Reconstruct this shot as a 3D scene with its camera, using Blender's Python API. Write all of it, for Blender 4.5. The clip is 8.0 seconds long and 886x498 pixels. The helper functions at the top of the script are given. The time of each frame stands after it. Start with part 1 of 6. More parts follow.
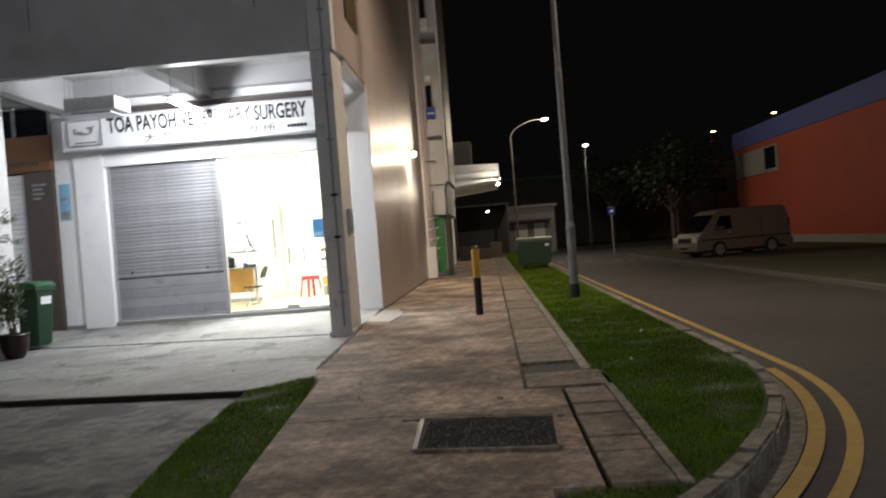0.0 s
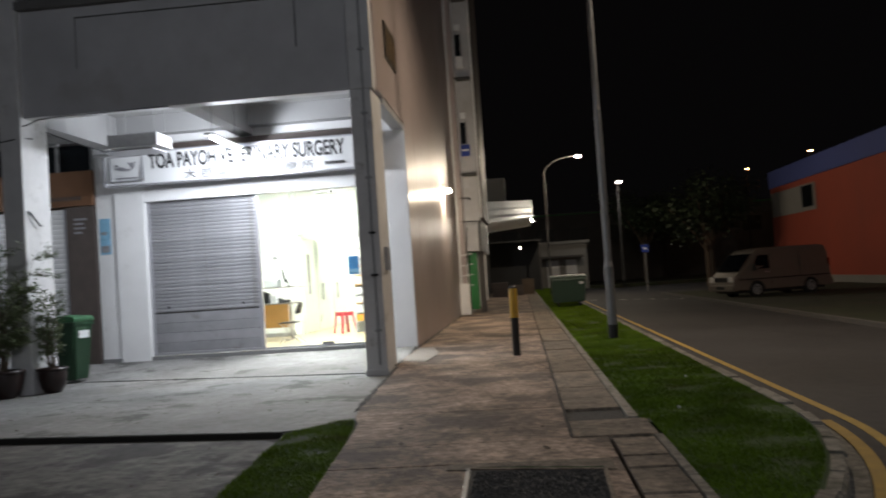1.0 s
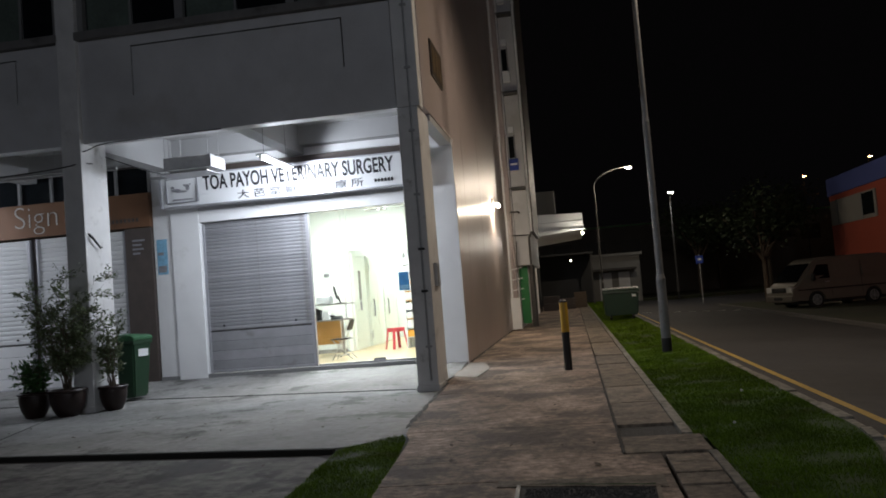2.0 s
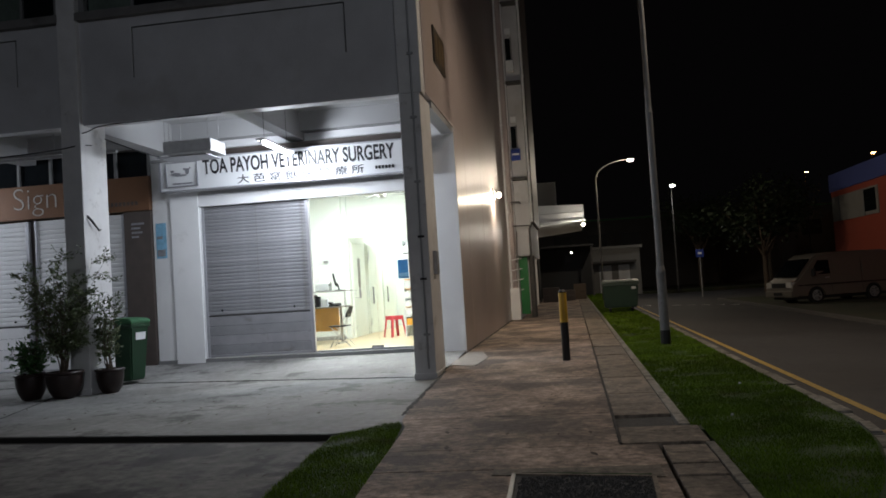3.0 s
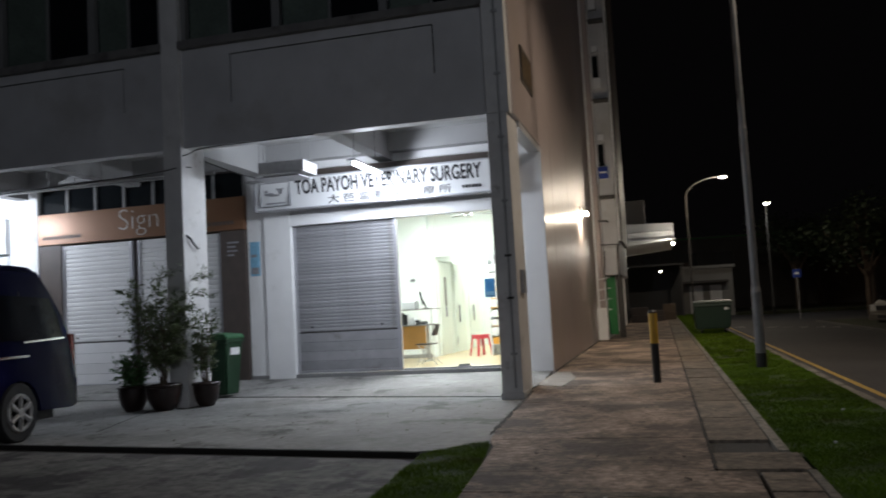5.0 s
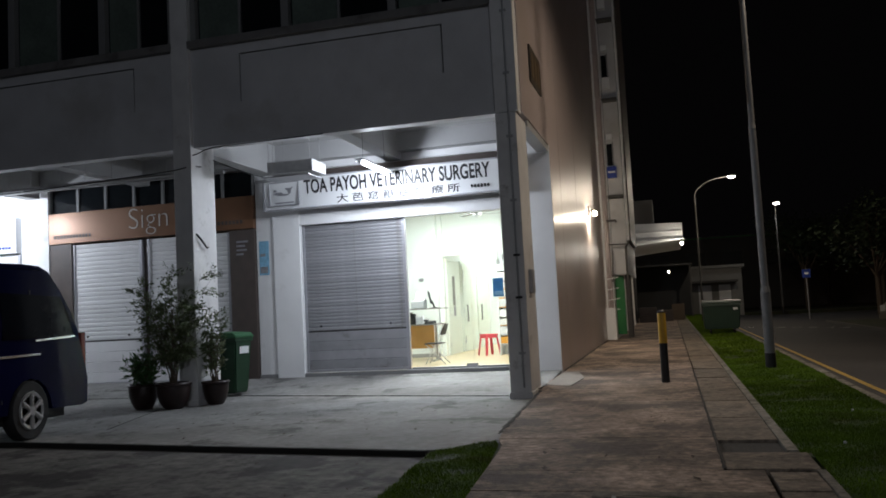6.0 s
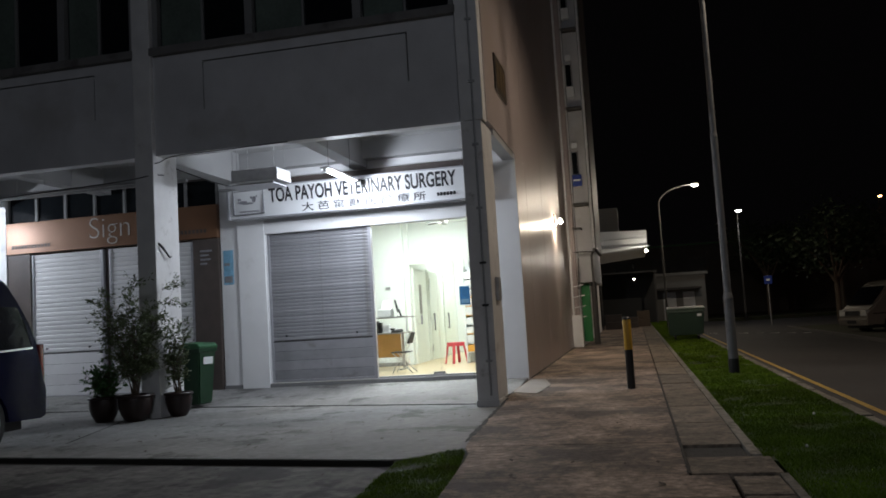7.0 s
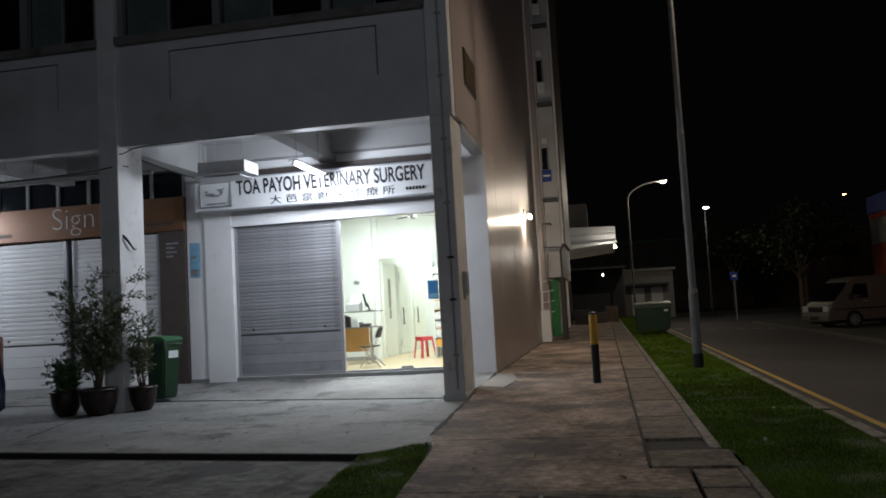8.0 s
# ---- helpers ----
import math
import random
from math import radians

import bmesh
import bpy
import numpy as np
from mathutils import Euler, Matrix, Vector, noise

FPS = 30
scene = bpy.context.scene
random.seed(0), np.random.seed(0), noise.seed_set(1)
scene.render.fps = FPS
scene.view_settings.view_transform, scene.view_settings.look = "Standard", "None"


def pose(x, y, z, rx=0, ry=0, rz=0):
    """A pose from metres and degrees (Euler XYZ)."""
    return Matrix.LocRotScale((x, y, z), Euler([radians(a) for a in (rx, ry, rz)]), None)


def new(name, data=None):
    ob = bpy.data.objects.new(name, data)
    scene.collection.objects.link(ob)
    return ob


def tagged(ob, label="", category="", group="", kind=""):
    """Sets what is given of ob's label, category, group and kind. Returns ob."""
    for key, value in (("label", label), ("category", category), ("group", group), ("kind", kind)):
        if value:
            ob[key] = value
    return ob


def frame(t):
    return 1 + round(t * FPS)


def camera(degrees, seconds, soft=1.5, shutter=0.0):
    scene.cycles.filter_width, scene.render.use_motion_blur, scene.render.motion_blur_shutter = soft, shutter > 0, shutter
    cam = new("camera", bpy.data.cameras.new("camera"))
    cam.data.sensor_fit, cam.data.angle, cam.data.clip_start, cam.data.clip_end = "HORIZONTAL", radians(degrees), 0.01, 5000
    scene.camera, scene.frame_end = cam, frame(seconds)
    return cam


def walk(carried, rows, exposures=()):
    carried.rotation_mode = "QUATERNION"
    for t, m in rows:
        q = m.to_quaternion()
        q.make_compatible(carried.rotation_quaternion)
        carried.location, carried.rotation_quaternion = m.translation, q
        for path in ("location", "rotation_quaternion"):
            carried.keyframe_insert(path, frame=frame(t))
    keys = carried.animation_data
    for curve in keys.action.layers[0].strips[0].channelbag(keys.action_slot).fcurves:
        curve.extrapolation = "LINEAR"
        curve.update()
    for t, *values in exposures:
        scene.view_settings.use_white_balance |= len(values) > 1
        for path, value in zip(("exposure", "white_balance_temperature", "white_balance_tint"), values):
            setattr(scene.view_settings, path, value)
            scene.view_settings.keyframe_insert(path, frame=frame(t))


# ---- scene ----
cam = camera(56.5, 8.0, soft=1.7, shutter=0.45)
ROWS = [
    (0.0, 0.094, -0.084, 1.232, 3.296, -0.573, 4.459),
    (0.5, 0.003, 0.019, 1.296, 0.682, 1.324, 5.365),
    (1.0, -0.032, 0.004, 1.312, 5.353, 1.968, 3.804),
    (1.5, -0.028, -0.066, 1.337, 9.375, 3.577, 4.446),
    (2.0, 0.003, -0.02, 1.326, 8.944, 3.227, 4.568),
    (2.2, 0.008, 0.005, 1.324, 8.407, 2.648, 4.585),
    (3.3, 0.0, 0.04, 1.29, 8.982, 2.475, 3.342),
    (3.5, -0.005, 0.033, 1.296, 8.767, 2.029, 3.39),
    (4.0, 0.005, 0.04, 1.296, 9.211, 2.035, 3.451),
    (4.5, 0.001, 0.034, 1.3, 10.762, 3.165, 3.742),
    (5.0, -0.025, 0.005, 1.3, 14.807, 4.177, 3.113),
    (5.2, -0.026, -0.02, 1.301, 16.2, 3.988, 3.17),
    (6.3, -0.03, -0.014, 1.297, 14.823, 4.517, 2.905),
    (6.5, -0.036, -0.019, 1.301, 14.436, 4.821, 2.915),
    (7.0, -0.02, 0.014, 1.289, 13.105, 4.651, 3.444),
    (7.5, -0.007, -0.007, 1.295, 12.489, 4.742, 3.246),
    (8.0, 0.03, 0.03, 1.28, 11.084, 4.161, 3.209),
]
EXPOSURES = [(0.0, 1.05, 7000, 10), (0.5, 0.95, 6900, 10), (1.0, 0.72, 6700, 10), (1.5, 0.5, 6500, 10), (2.0, 0.32, 6500, 10), (3.5, 0.18, 6500, 10), (4.5, 0.2, 6500, 10), (5.0, 0.2, 6450, 10), (6.5, 0.0, 6450, 10), (8.0, -0.06, 6450, 10)]
walk(cam, [(t, pose(x, y, z, 90 + p, r, a)) for t, x, y, z, a, p, r in ROWS], EXPOSURES)

# ---- night sky and large lights ----
world = bpy.data.worlds.new("night")
scene.world = world
world.use_nodes = True
wn = world.node_tree.nodes
wn["Background"].inputs[0].default_value = (0.0011, 0.0010, 0.0011, 1)
wn["Background"].inputs[1].default_value = 1.0


def lamp(name, kind, m, power, colour, size=0.1, size_y=None, spot=None):
    d = bpy.data.lights.new(name, kind)
    d.energy, d.color = power, colour
    if kind == "AREA":
        d.shape, d.size, d.size_y = "RECTANGLE", size, size_y or size
    else:
        d.shadow_soft_size = size
    if spot:
        d.spot_size, d.spot_blend = radians(spot), 0.6
    ob = new(name, d)
    ob.matrix_world = m
    return ob


TUBE = (0.85, 0.92, 1.04)
ROOM = (0.91, 0.98, 1.0)
WARM = (1.0, 0.82, 0.64)
COOL = (0.95, 0.97, 1.0)
# fluorescent tubes under the covered walk
for y in (13.85, 14.3, 14.8):
    lamp("tube_light", "POINT", pose(-5.12, y, 3.90), 48, TUBE, 0.03)
lamp("tube_light", "AREA", pose(-5.12, 14.25, 3.90), 55, TUBE, 0.06, 1.45)
for x in (-15.9, -14.9):
    lamp("tube_light", "POINT", pose(x, 14.1, 3.88), 165, TUBE, 0.03)
# ceiling lights of the surgery and its back room
lamp("room_light", "AREA", pose(-4.6, 18.0, 3.72), 165, ROOM, 1.2, 0.3)
lamp("room_light", "AREA", pose(-4.6, 23.3, 3.72), 120, ROOM, 1.2, 0.3)
# bulkhead lamp on the end wall
lamp("wall_light", "POINT", pose(-1.88, 23.4, 3.70), 330, (1.0, 0.84, 0.64), 0.06)
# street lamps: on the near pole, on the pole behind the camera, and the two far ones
# First two are unseen: assumed from the tapered post and the lit facade.
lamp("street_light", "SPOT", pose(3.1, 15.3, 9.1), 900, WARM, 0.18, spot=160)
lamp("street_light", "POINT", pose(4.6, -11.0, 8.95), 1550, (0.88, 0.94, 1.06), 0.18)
lamp("street_light", "POINT", pose(3.52, 45.0, 7.15), 500, (1.0, 0.86, 0.68), 0.15)
lamp("street_light", "SPOT", pose(7.45, 60.0, 7.05), 75, COOL, 0.15, spot=150)
lamp("canopy_light", "POINT", pose(0.60, 34.65, 3.42), 48, (1.0, 0.93, 0.8), 0.06)


# ---- materials ----
def mat(name, base, rough=0.6, metal=0.0, vary=0.25, scale=6.0, fine=90.0, bump=0.15, stain=None, stain_scale=0.8, stain_at=0.52, stain_soft=0.12, stain_rough=0.62, spec=0.5, coat=0.0, per_object=0.0, patch=None, grit=None):
    """A painted, cast or moulded surface: base colour with broad and fine variation, optional stains, and fine relief."""
    m = bpy.data.materials.new(name)
    m.use_nodes = True
    n, l = m.node_tree.nodes, m.node_tree.links
    b = n["Principled BSDF"]
    b.inputs["Metallic"].default_value = metal
    b.inputs["Specular IOR Level"].default_value = spec
    b.inputs["Coat Weight"].default_value = coat
    co = n.new("ShaderNodeTexCoord").outputs["Object"]

    def tex(s, detail, rough_=0.55):
        t = n.new("ShaderNodeTexNoise")
        t.inputs["Scale"].default_value, t.inputs["Detail"].default_value, t.inputs["Roughness"].default_value = s, detail, rough_
        l.new(co, t.inputs["Vector"])
        return t.outputs["Fac"]

    def math_(op, a, bb):
        t = n.new("ShaderNodeMath")
        t.operation = op
        for i, v in enumerate((a, bb)):
            if isinstance(v, (int, float)):
                t.inputs[i].default_value = v
            else:
                l.new(v, t.inputs[i])
        return t.outputs[0]

    broad, small = tex(scale, 5), tex(fine, 3)
    v = math_("ADD", math_("MULTIPLY", broad, 0.65), math_("MULTIPLY", small, 0.35))
    mix = n.new("ShaderNodeMix")
    mix.data_type = "RGBA"
    mix.inputs["A"].default_value = (*[c * (1 - vary) for c in base], 1)
    mix.inputs["B"].default_value = (*[min(1, c * (1 + vary)) for c in base], 1)
    stretch = n.new("ShaderNodeMapRange")
    stretch.inputs["From Min"].default_value, stretch.inputs["From Max"].default_value = 0.3, 0.7
    l.new(v, stretch.inputs["Value"])
    l.new(stretch.outputs[0], mix.inputs["Factor"])
    colour = mix.outputs["Result"]
    if stain:
        s = n.new("ShaderNodeMapRange")
        s.inputs["From Min"].default_value, s.inputs["From Max"].default_value = stain_at, stain_at + stain_soft
        l.new(tex(stain_scale, 8, stain_rough), s.inputs["Value"])
        mx = n.new("ShaderNodeMix")
        mx.data_type = "RGBA"
        l.new(math_("MULTIPLY", s.outputs[0], 0.85), mx.inputs["Factor"])
        l.new(colour, mx.inputs["A"])
        mx.inputs["B"].default_value = (*stain, 1)
        colour = mx.outputs["Result"]
    for spread in filter(None, (patch, grit)):
        pr = n.new("ShaderNodeMapRange")
        pr.inputs["From Min"].default_value, pr.inputs["From Max"].default_value = 0.32, 0.68
        pr.inputs["To Min"].default_value, pr.inputs["To Max"].default_value = spread[1], spread[2]
        l.new(tex(spread[0], 6, 0.6), pr.inputs["Value"])
        hs = n.new("ShaderNodeHueSaturation")
        l.new(pr.outputs[0], hs.inputs["Value"])
        l.new(colour, hs.inputs["Color"])
        colour = hs.outputs[0]
    if per_object:
        info = n.new("ShaderNodeObjectInfo")
        hsv = n.new("ShaderNodeHueSaturation")
        l.new(math_("ADD", math_("MULTIPLY", info.outputs["Random"], per_object * 2), 1 - per_object), hsv.inputs["Value"])
        l.new(colour, hsv.inputs["Color"])
        colour = hsv.outputs[0]
    l.new(colour, b.inputs["Base Color"])
    r = n.new("ShaderNodeMapRange")
    r.inputs["To Min"].default_value, r.inputs["To Max"].default_value = max(0.02, rough - 0.1), min(1, rough + 0.1)
    l.new(broad, r.inputs["Value"])
    l.new(r.outputs[0], b.inputs["Roughness"])
    if bump:
        bp = n.new("ShaderNodeBump")
        bp.inputs["Strength"].default_value, bp.inputs["Distance"].default_value = bump, 0.01
        l.new(math_("ADD", math_("MULTIPLY", small, 0.5), broad), bp.inputs["Height"])
        l.new(bp.outputs[0], b.inputs["Normal"])
    return m


def glow(name, colour, strength):
    m = bpy.data.materials.new(name)
    m.use_nodes = True
    b = m.node_tree.nodes["Principled BSDF"]
    b.inputs["Base Color"].default_value = (*colour, 1)
    b.inputs["Emission Color"].default_value = (*colour, 1)
    b.inputs["Emission Strength"].default_value = strength
    return m


def clear_glass(name, tint=(1, 1, 1)):
    m = bpy.data.materials.new(name)
    m.use_nodes = True
    b = m.node_tree.nodes["Principled BSDF"]
    b.inputs["Base Color"].default_value = (*tint, 1)
    b.inputs["Roughness"].default_value = 0.02
    b.inputs["Transmission Weight"].default_value = 1.0
    b.inputs["IOR"].default_value = 1.45
    return m


M_PATH = mat("stained_path_concrete", (0.37, 0.275, 0.215), 0.85, vary=0.5, scale=9, fine=50, bump=1.0, stain=(0.050, 0.035, 0.026), stain_scale=0.9, stain_at=0.41, stain_soft=0.16, stain_rough=0.76, patch=(1.1, 0.72, 1.25), grit=(14, 0.5, 1.45))
M_APRON = mat("pale_apron_concrete", (0.24, 0.235, 0.225), 0.8, vary=0.25, scale=3, fine=60, bump=0.35, stain=(0.07, 0.066, 0.06), stain_scale=1.1, stain_at=0.555, stain_soft=0.06, stain_rough=0.72, patch=(0.6, 0.7, 1.2), grit=(10, 0.78, 1.18))
M_DRIVE = mat("driveway_concrete", (0.155, 0.147, 0.135), 0.85, vary=0.3, scale=4, fine=60, bump=0.5, stain=(0.034, 0.031, 0.028), stain_scale=1.1, stain_at=0.50, stain_soft=0.06, stain_rough=0.70, patch=(0.6, 0.6, 1.25), grit=(9, 0.55, 1.35))
M_SLAB = mat("drain_slab_concrete", (0.21, 0.17, 0.132), 0.88, vary=0.35, scale=5, fine=60, bump=0.7, stain=(0.045, 0.036, 0.026), stain_scale=2.8, stain_at=0.48, stain_soft=0.14, stain_rough=0.78, per_object=0.22, grit=(14, 0.6, 1.35))
M_PATCH = mat("pale_patch_concrete", (0.27, 0.245, 0.215), 0.85, vary=0.2, scale=4, fine=70, bump=0.4, stain=(0.12, 0.10, 0.08), stain_scale=2.5, stain_at=0.56)
# Near black for open joints and dirt, and for shade in grooves and slot.
M_GAP = mat("dark_joint_dirt_and_shade", (0.02, 0.018, 0.015), 0.9, bump=0.3)
M_KERB = mat("kerb_concrete", (0.21, 0.195, 0.165), 0.85, vary=0.25, scale=7, bump=0.5, stain=(0.09, 0.085, 0.06), stain_scale=3, stain_at=0.5, per_object=0.15, grit=(14, 0.6, 1.35))
M_ROAD = mat("asphalt", (0.043, 0.040, 0.040), 0.8, vary=0.3, scale=0.7, fine=160, bump=0.6, stain=(0.035, 0.034, 0.034), stain_scale=0.5, stain_at=0.55, patch=(0.25, 0.75, 1.25), grit=(6, 0.8, 1.2))
M_YELLOW = mat("worn_yellow_line", (0.44, 0.285, 0.055), 0.7, vary=0.22, scale=6, bump=0.3, stain=(0.22, 0.16, 0.06), stain_scale=5, stain_at=0.60)
M_WHITELINE = mat("worn_white_line", (0.55, 0.55, 0.52), 0.7, vary=0.25, scale=5, stain=(0.1, 0.1, 0.1), stain_scale=3, stain_at=0.5)
M_SOIL = mat("turf_soil", (0.028, 0.058, 0.010), 0.95, vary=0.4, scale=3, fine=50, bump=0.8, stain=(0.05, 0.035, 0.018), stain_scale=1.2, stain_at=0.55)
M_ROUGH = mat("rough_dark_turf", (0.030, 0.036, 0.014), 0.95, vary=0.5, scale=1.5, fine=20, bump=1.0, stain=(0.05, 0.038, 0.024), stain_scale=0.5, stain_at=0.5)
M_GRASS = mat("grass_blade", (0.115, 0.195, 0.012), 0.85, spec=0.15, vary=0.3, scale=2.0, fine=25, bump=0, stain=(0.13, 0.13, 0.035), stain_scale=1.6, stain_at=0.57, patch=(0.9, 0.65, 1.3))
M_GRIT = mat("dark_gravel", (0.06, 0.058, 0.055), 0.9, vary=0.5, scale=30, fine=120, bump=1.0)
M_FACADE = mat("grey_white_facade_paint", (0.55, 0.55, 0.56), 0.7, vary=0.12, scale=1.2, fine=120, bump=0.12, stain=(0.45, 0.44, 0.43), stain_scale=0.5, stain_at=0.55, patch=(0.35, 0.88, 1.08))
M_COLUMN = mat("scuffed_column_paint", (0.64, 0.635, 0.63), 0.65, vary=0.12, scale=3, fine=120, bump=0.25, stain=(0.30, 0.285, 0.265), stain_scale=2.2, stain_at=0.58, stain_rough=0.75)
M_WALL = mat("satin_wall_paint", (0.44, 0.37, 0.35), 0.34, vary=0.09, scale=0.9, fine=40, bump=0.06, stain=(0.41, 0.34, 0.30), stain_scale=0.4, stain_at=0.55)
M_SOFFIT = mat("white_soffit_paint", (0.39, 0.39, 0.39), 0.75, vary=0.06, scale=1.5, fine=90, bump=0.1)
M_SHOPWALL = mat("white_plaster", (0.81, 0.81, 0.81), 0.7, vary=0.05, scale=2, fine=80, bump=0.1, stain=(0.6, 0.59, 0.57), stain_scale=1.2, stain_at=0.62)
M_ALU = mat("brushed_aluminium_slat", (0.43, 0.43, 0.45), 0.42, metal=0.5, vary=0.14, scale=4, fine=120, bump=0.05, per_object=0.12, stain=(0.26, 0.245, 0.225), stain_scale=1.8, stain_at=0.56, stain_rough=0.75)
M_ALUFRAME = mat("aluminium_frame", (0.50, 0.50, 0.53), 0.4, metal=0.6, vary=0.06, bump=0.04)
M_WHITESLAT = mat("white_shutter_slat", (0.74, 0.74, 0.74), 0.5, vary=0.06, scale=3, bump=0.05, per_object=0.05)
M_SIGN = mat("white_sign_acrylic", (0.78, 0.79, 0.80), 0.55, vary=0.03, scale=2, bump=0.02)
M_BLACK = mat("black_vinyl", (0.012, 0.012, 0.014), 0.5, vary=0.1, bump=0)
M_BLUE = mat("blue_vinyl", (0.02, 0.05, 0.30), 0.5, vary=0.1, bump=0)
M_GREYINK = mat("grey_print", (0.26, 0.26, 0.28), 0.5, vary=0.3, scale=12, bump=0)
M_COPPER = mat("copper_brown_panel", (0.20, 0.102, 0.055), 0.35, metal=0.3, vary=0.15, scale=1.2, fine=60, bump=0.03)
M_CREAM = mat("cream_lettering", (0.55, 0.52, 0.48), 0.5, vary=0.05, bump=0)
M_DARKTIMBER = mat("dark_brown_cladding", (0.075, 0.058, 0.050), 0.55, vary=0.2, scale=5, bump=0.1)
M_DARKGLASS = mat("dark_window_glass", (0.010, 0.012, 0.014), 0.06, vary=0.2, bump=0, spec=0.15)
# Grey well below the facade's, with patches darker still.
M_SILL = mat("dark_sill_concrete", (0.16, 0.155, 0.15), 0.8, vary=0.25, scale=3, fine=60, bump=0.4, stain=(0.08, 0.075, 0.07), stain_scale=1.6, stain_at=0.52)
M_CURTAIN = mat("drawn_green_curtain", (0.10, 0.13, 0.11), 0.8, vary=0.35, scale=1.4, fine=20, bump=0.2)
M_FRAME = mat("window_frame_paint", (0.20, 0.20, 0.20), 0.55, vary=0.08, bump=0.05)
M_ROOMWALL = mat("cream_room_wall", (0.80, 0.83, 0.79), 0.75, vary=0.03, scale=2, bump=0.05)
M_ROOMFLOOR = mat("laminate_floor", (0.60, 0.47, 0.28), 0.35, vary=0.12, scale=3, fine=30, bump=0.03)
M_DOOR = mat("cream_door", (0.74, 0.77, 0.70), 0.5, vary=0.04, bump=0.03)
M_WOOD = mat("beech_desk", (0.50, 0.27, 0.085), 0.45, vary=0.15, scale=3, fine=30, bump=0.05)
M_STEEL = mat("steel", (0.55, 0.55, 0.56), 0.3, metal=0.95, vary=0.08, bump=0.03)
M_POLE = mat("weathered_lamp_post_paint", (0.20, 0.20, 0.20), 0.6, metal=0.2, vary=0.2, scale=6, bump=0.12, stain=(0.11, 0.105, 0.10), stain_scale=3, stain_at=0.56)
M_GALV = mat("galvanised_steel", (0.36, 0.36, 0.36), 0.5, metal=0.5, vary=0.18, scale=8, bump=0.12)
M_REDPLASTIC = mat("red_plastic", (0.62, 0.05, 0.07), 0.4, vary=0.08, bump=0.02)
M_PAPER = mat("paper", (0.78, 0.78, 0.76), 0.7, vary=0.06, scale=8, bump=0.05, per_object=0.2)
M_ORANGE = mat("orange_tray", (0.72, 0.34, 0.05), 0.5, vary=0.1, bump=0.02)
M_POSTER = mat("blue_poster_print", (0.05, 0.22, 0.46), 0.5, vary=0.4, scale=9, bump=0)
M_LIGHTBLUE = mat("light_blue_print", (0.22, 0.45, 0.62), 0.5, vary=0.3, scale=14, bump=0)
M_BIN = mat("green_bin_plastic", (0.007, 0.040, 0.014), 0.5, vary=0.15, scale=5, bump=0.06)
M_BINLID = mat("pale_green_lid_plastic", (0.035, 0.13, 0.055), 0.45, vary=0.12, scale=5, bump=0.06)
M_DUMP = mat("dark_green_dumpster", (0.015, 0.042, 0.022), 0.5, vary=0.2, scale=4, bump=0.1)
M_SKIP = mat("bright_green_hoarding", (0.03, 0.22, 0.06), 0.6, vary=0.15, scale=3, bump=0.05)
M_POT = mat("brown_glazed_pot", (0.022, 0.011, 0.009), 0.4, vary=0.3, scale=8, bump=0.1)
M_BARK = mat("stem_bark", (0.09, 0.065, 0.045), 0.85, vary=0.3, scale=20, bump=0.5)
M_LEAF = mat("leaf", (0.095, 0.125, 0.05), 0.5, vary=0.45, scale=7, fine=30, bump=0)
# Darker than M_LEAF: the trees' night shade is put into this colour.
M_TREELEAF = mat("tree_leaf_unlit", (0.022, 0.034, 0.014), 0.6, vary=0.4, scale=3, bump=0)
M_DRYLEAF = mat("dry_leaf", (0.045, 0.028, 0.016), 0.8, vary=0.4, scale=12, bump=0.1)
M_LEAF2 = mat("broad_leaf", (0.045, 0.125, 0.03), 0.45, vary=0.4, scale=9, fine=30, bump=0)
M_POLEBLACK = mat("black_pole_paint", (0.014, 0.014, 0.014), 0.5, vary=0.2, bump=0.1)
M_BOLYELLOW = mat("chipped_yellow_paint", (0.60, 0.34, 0.03), 0.5, vary=0.12, scale=8, bump=0.08, stain=(0.25, 0.14, 0.03), stain_scale=9, stain_at=0.62)
M_REDWALL = mat("brick_red_wall_paint", (0.36, 0.072, 0.042), 0.75, vary=0.12, scale=0.6, fine=30, bump=0.1)
M_BLUEBAND = mat("blue_band_paint", (0.075, 0.10, 0.30), 0.7, vary=0.1, scale=0.7, bump=0.08)
M_VANBLUE = mat("dark_blue_car_paint", (0.003, 0.004, 0.024), 0.06, vary=0.05, bump=0, spec=0.07)
M_VANSILVER = mat("beige_silver_car_paint", (0.19, 0.17, 0.14), 0.35, metal=0.2, vary=0.05, bump=0, coat=0.6)
M_VANWHITE = mat("white_car_paint", (0.6, 0.6, 0.6), 0.3, vary=0.04, bump=0, coat=0.6)
M_RIM = mat("silver_wheel_paint", (0.32, 0.32, 0.32), 0.35, metal=0.25, vary=0.08, bump=0)
M_TYRE = mat("tyre_rubber", (0.014, 0.014, 0.014), 0.8, vary=0.2, scale=20, bump=0.2)
M_TRIM = mat("black_plastic_trim", (0.02, 0.02, 0.02), 0.55, vary=0.1, bump=0.05)
M_CARGLASS = mat("tinted_car_glass", (0.004, 0.005, 0.007), 0.04, vary=0.1, bump=0, spec=0.10)
M_TAIL = mat("red_lamp_lens", (0.12, 0.006, 0.006), 0.15, vary=0.1, bump=0)
M_HEAD = mat("headlamp_lens", (0.75, 0.75, 0.72), 0.1, metal=0.5, vary=0.1, bump=0)
M_FARWALL = mat("far_wall_paint", (0.26, 0.25, 0.23), 0.8, vary=0.12, scale=0.8, bump=0.1)
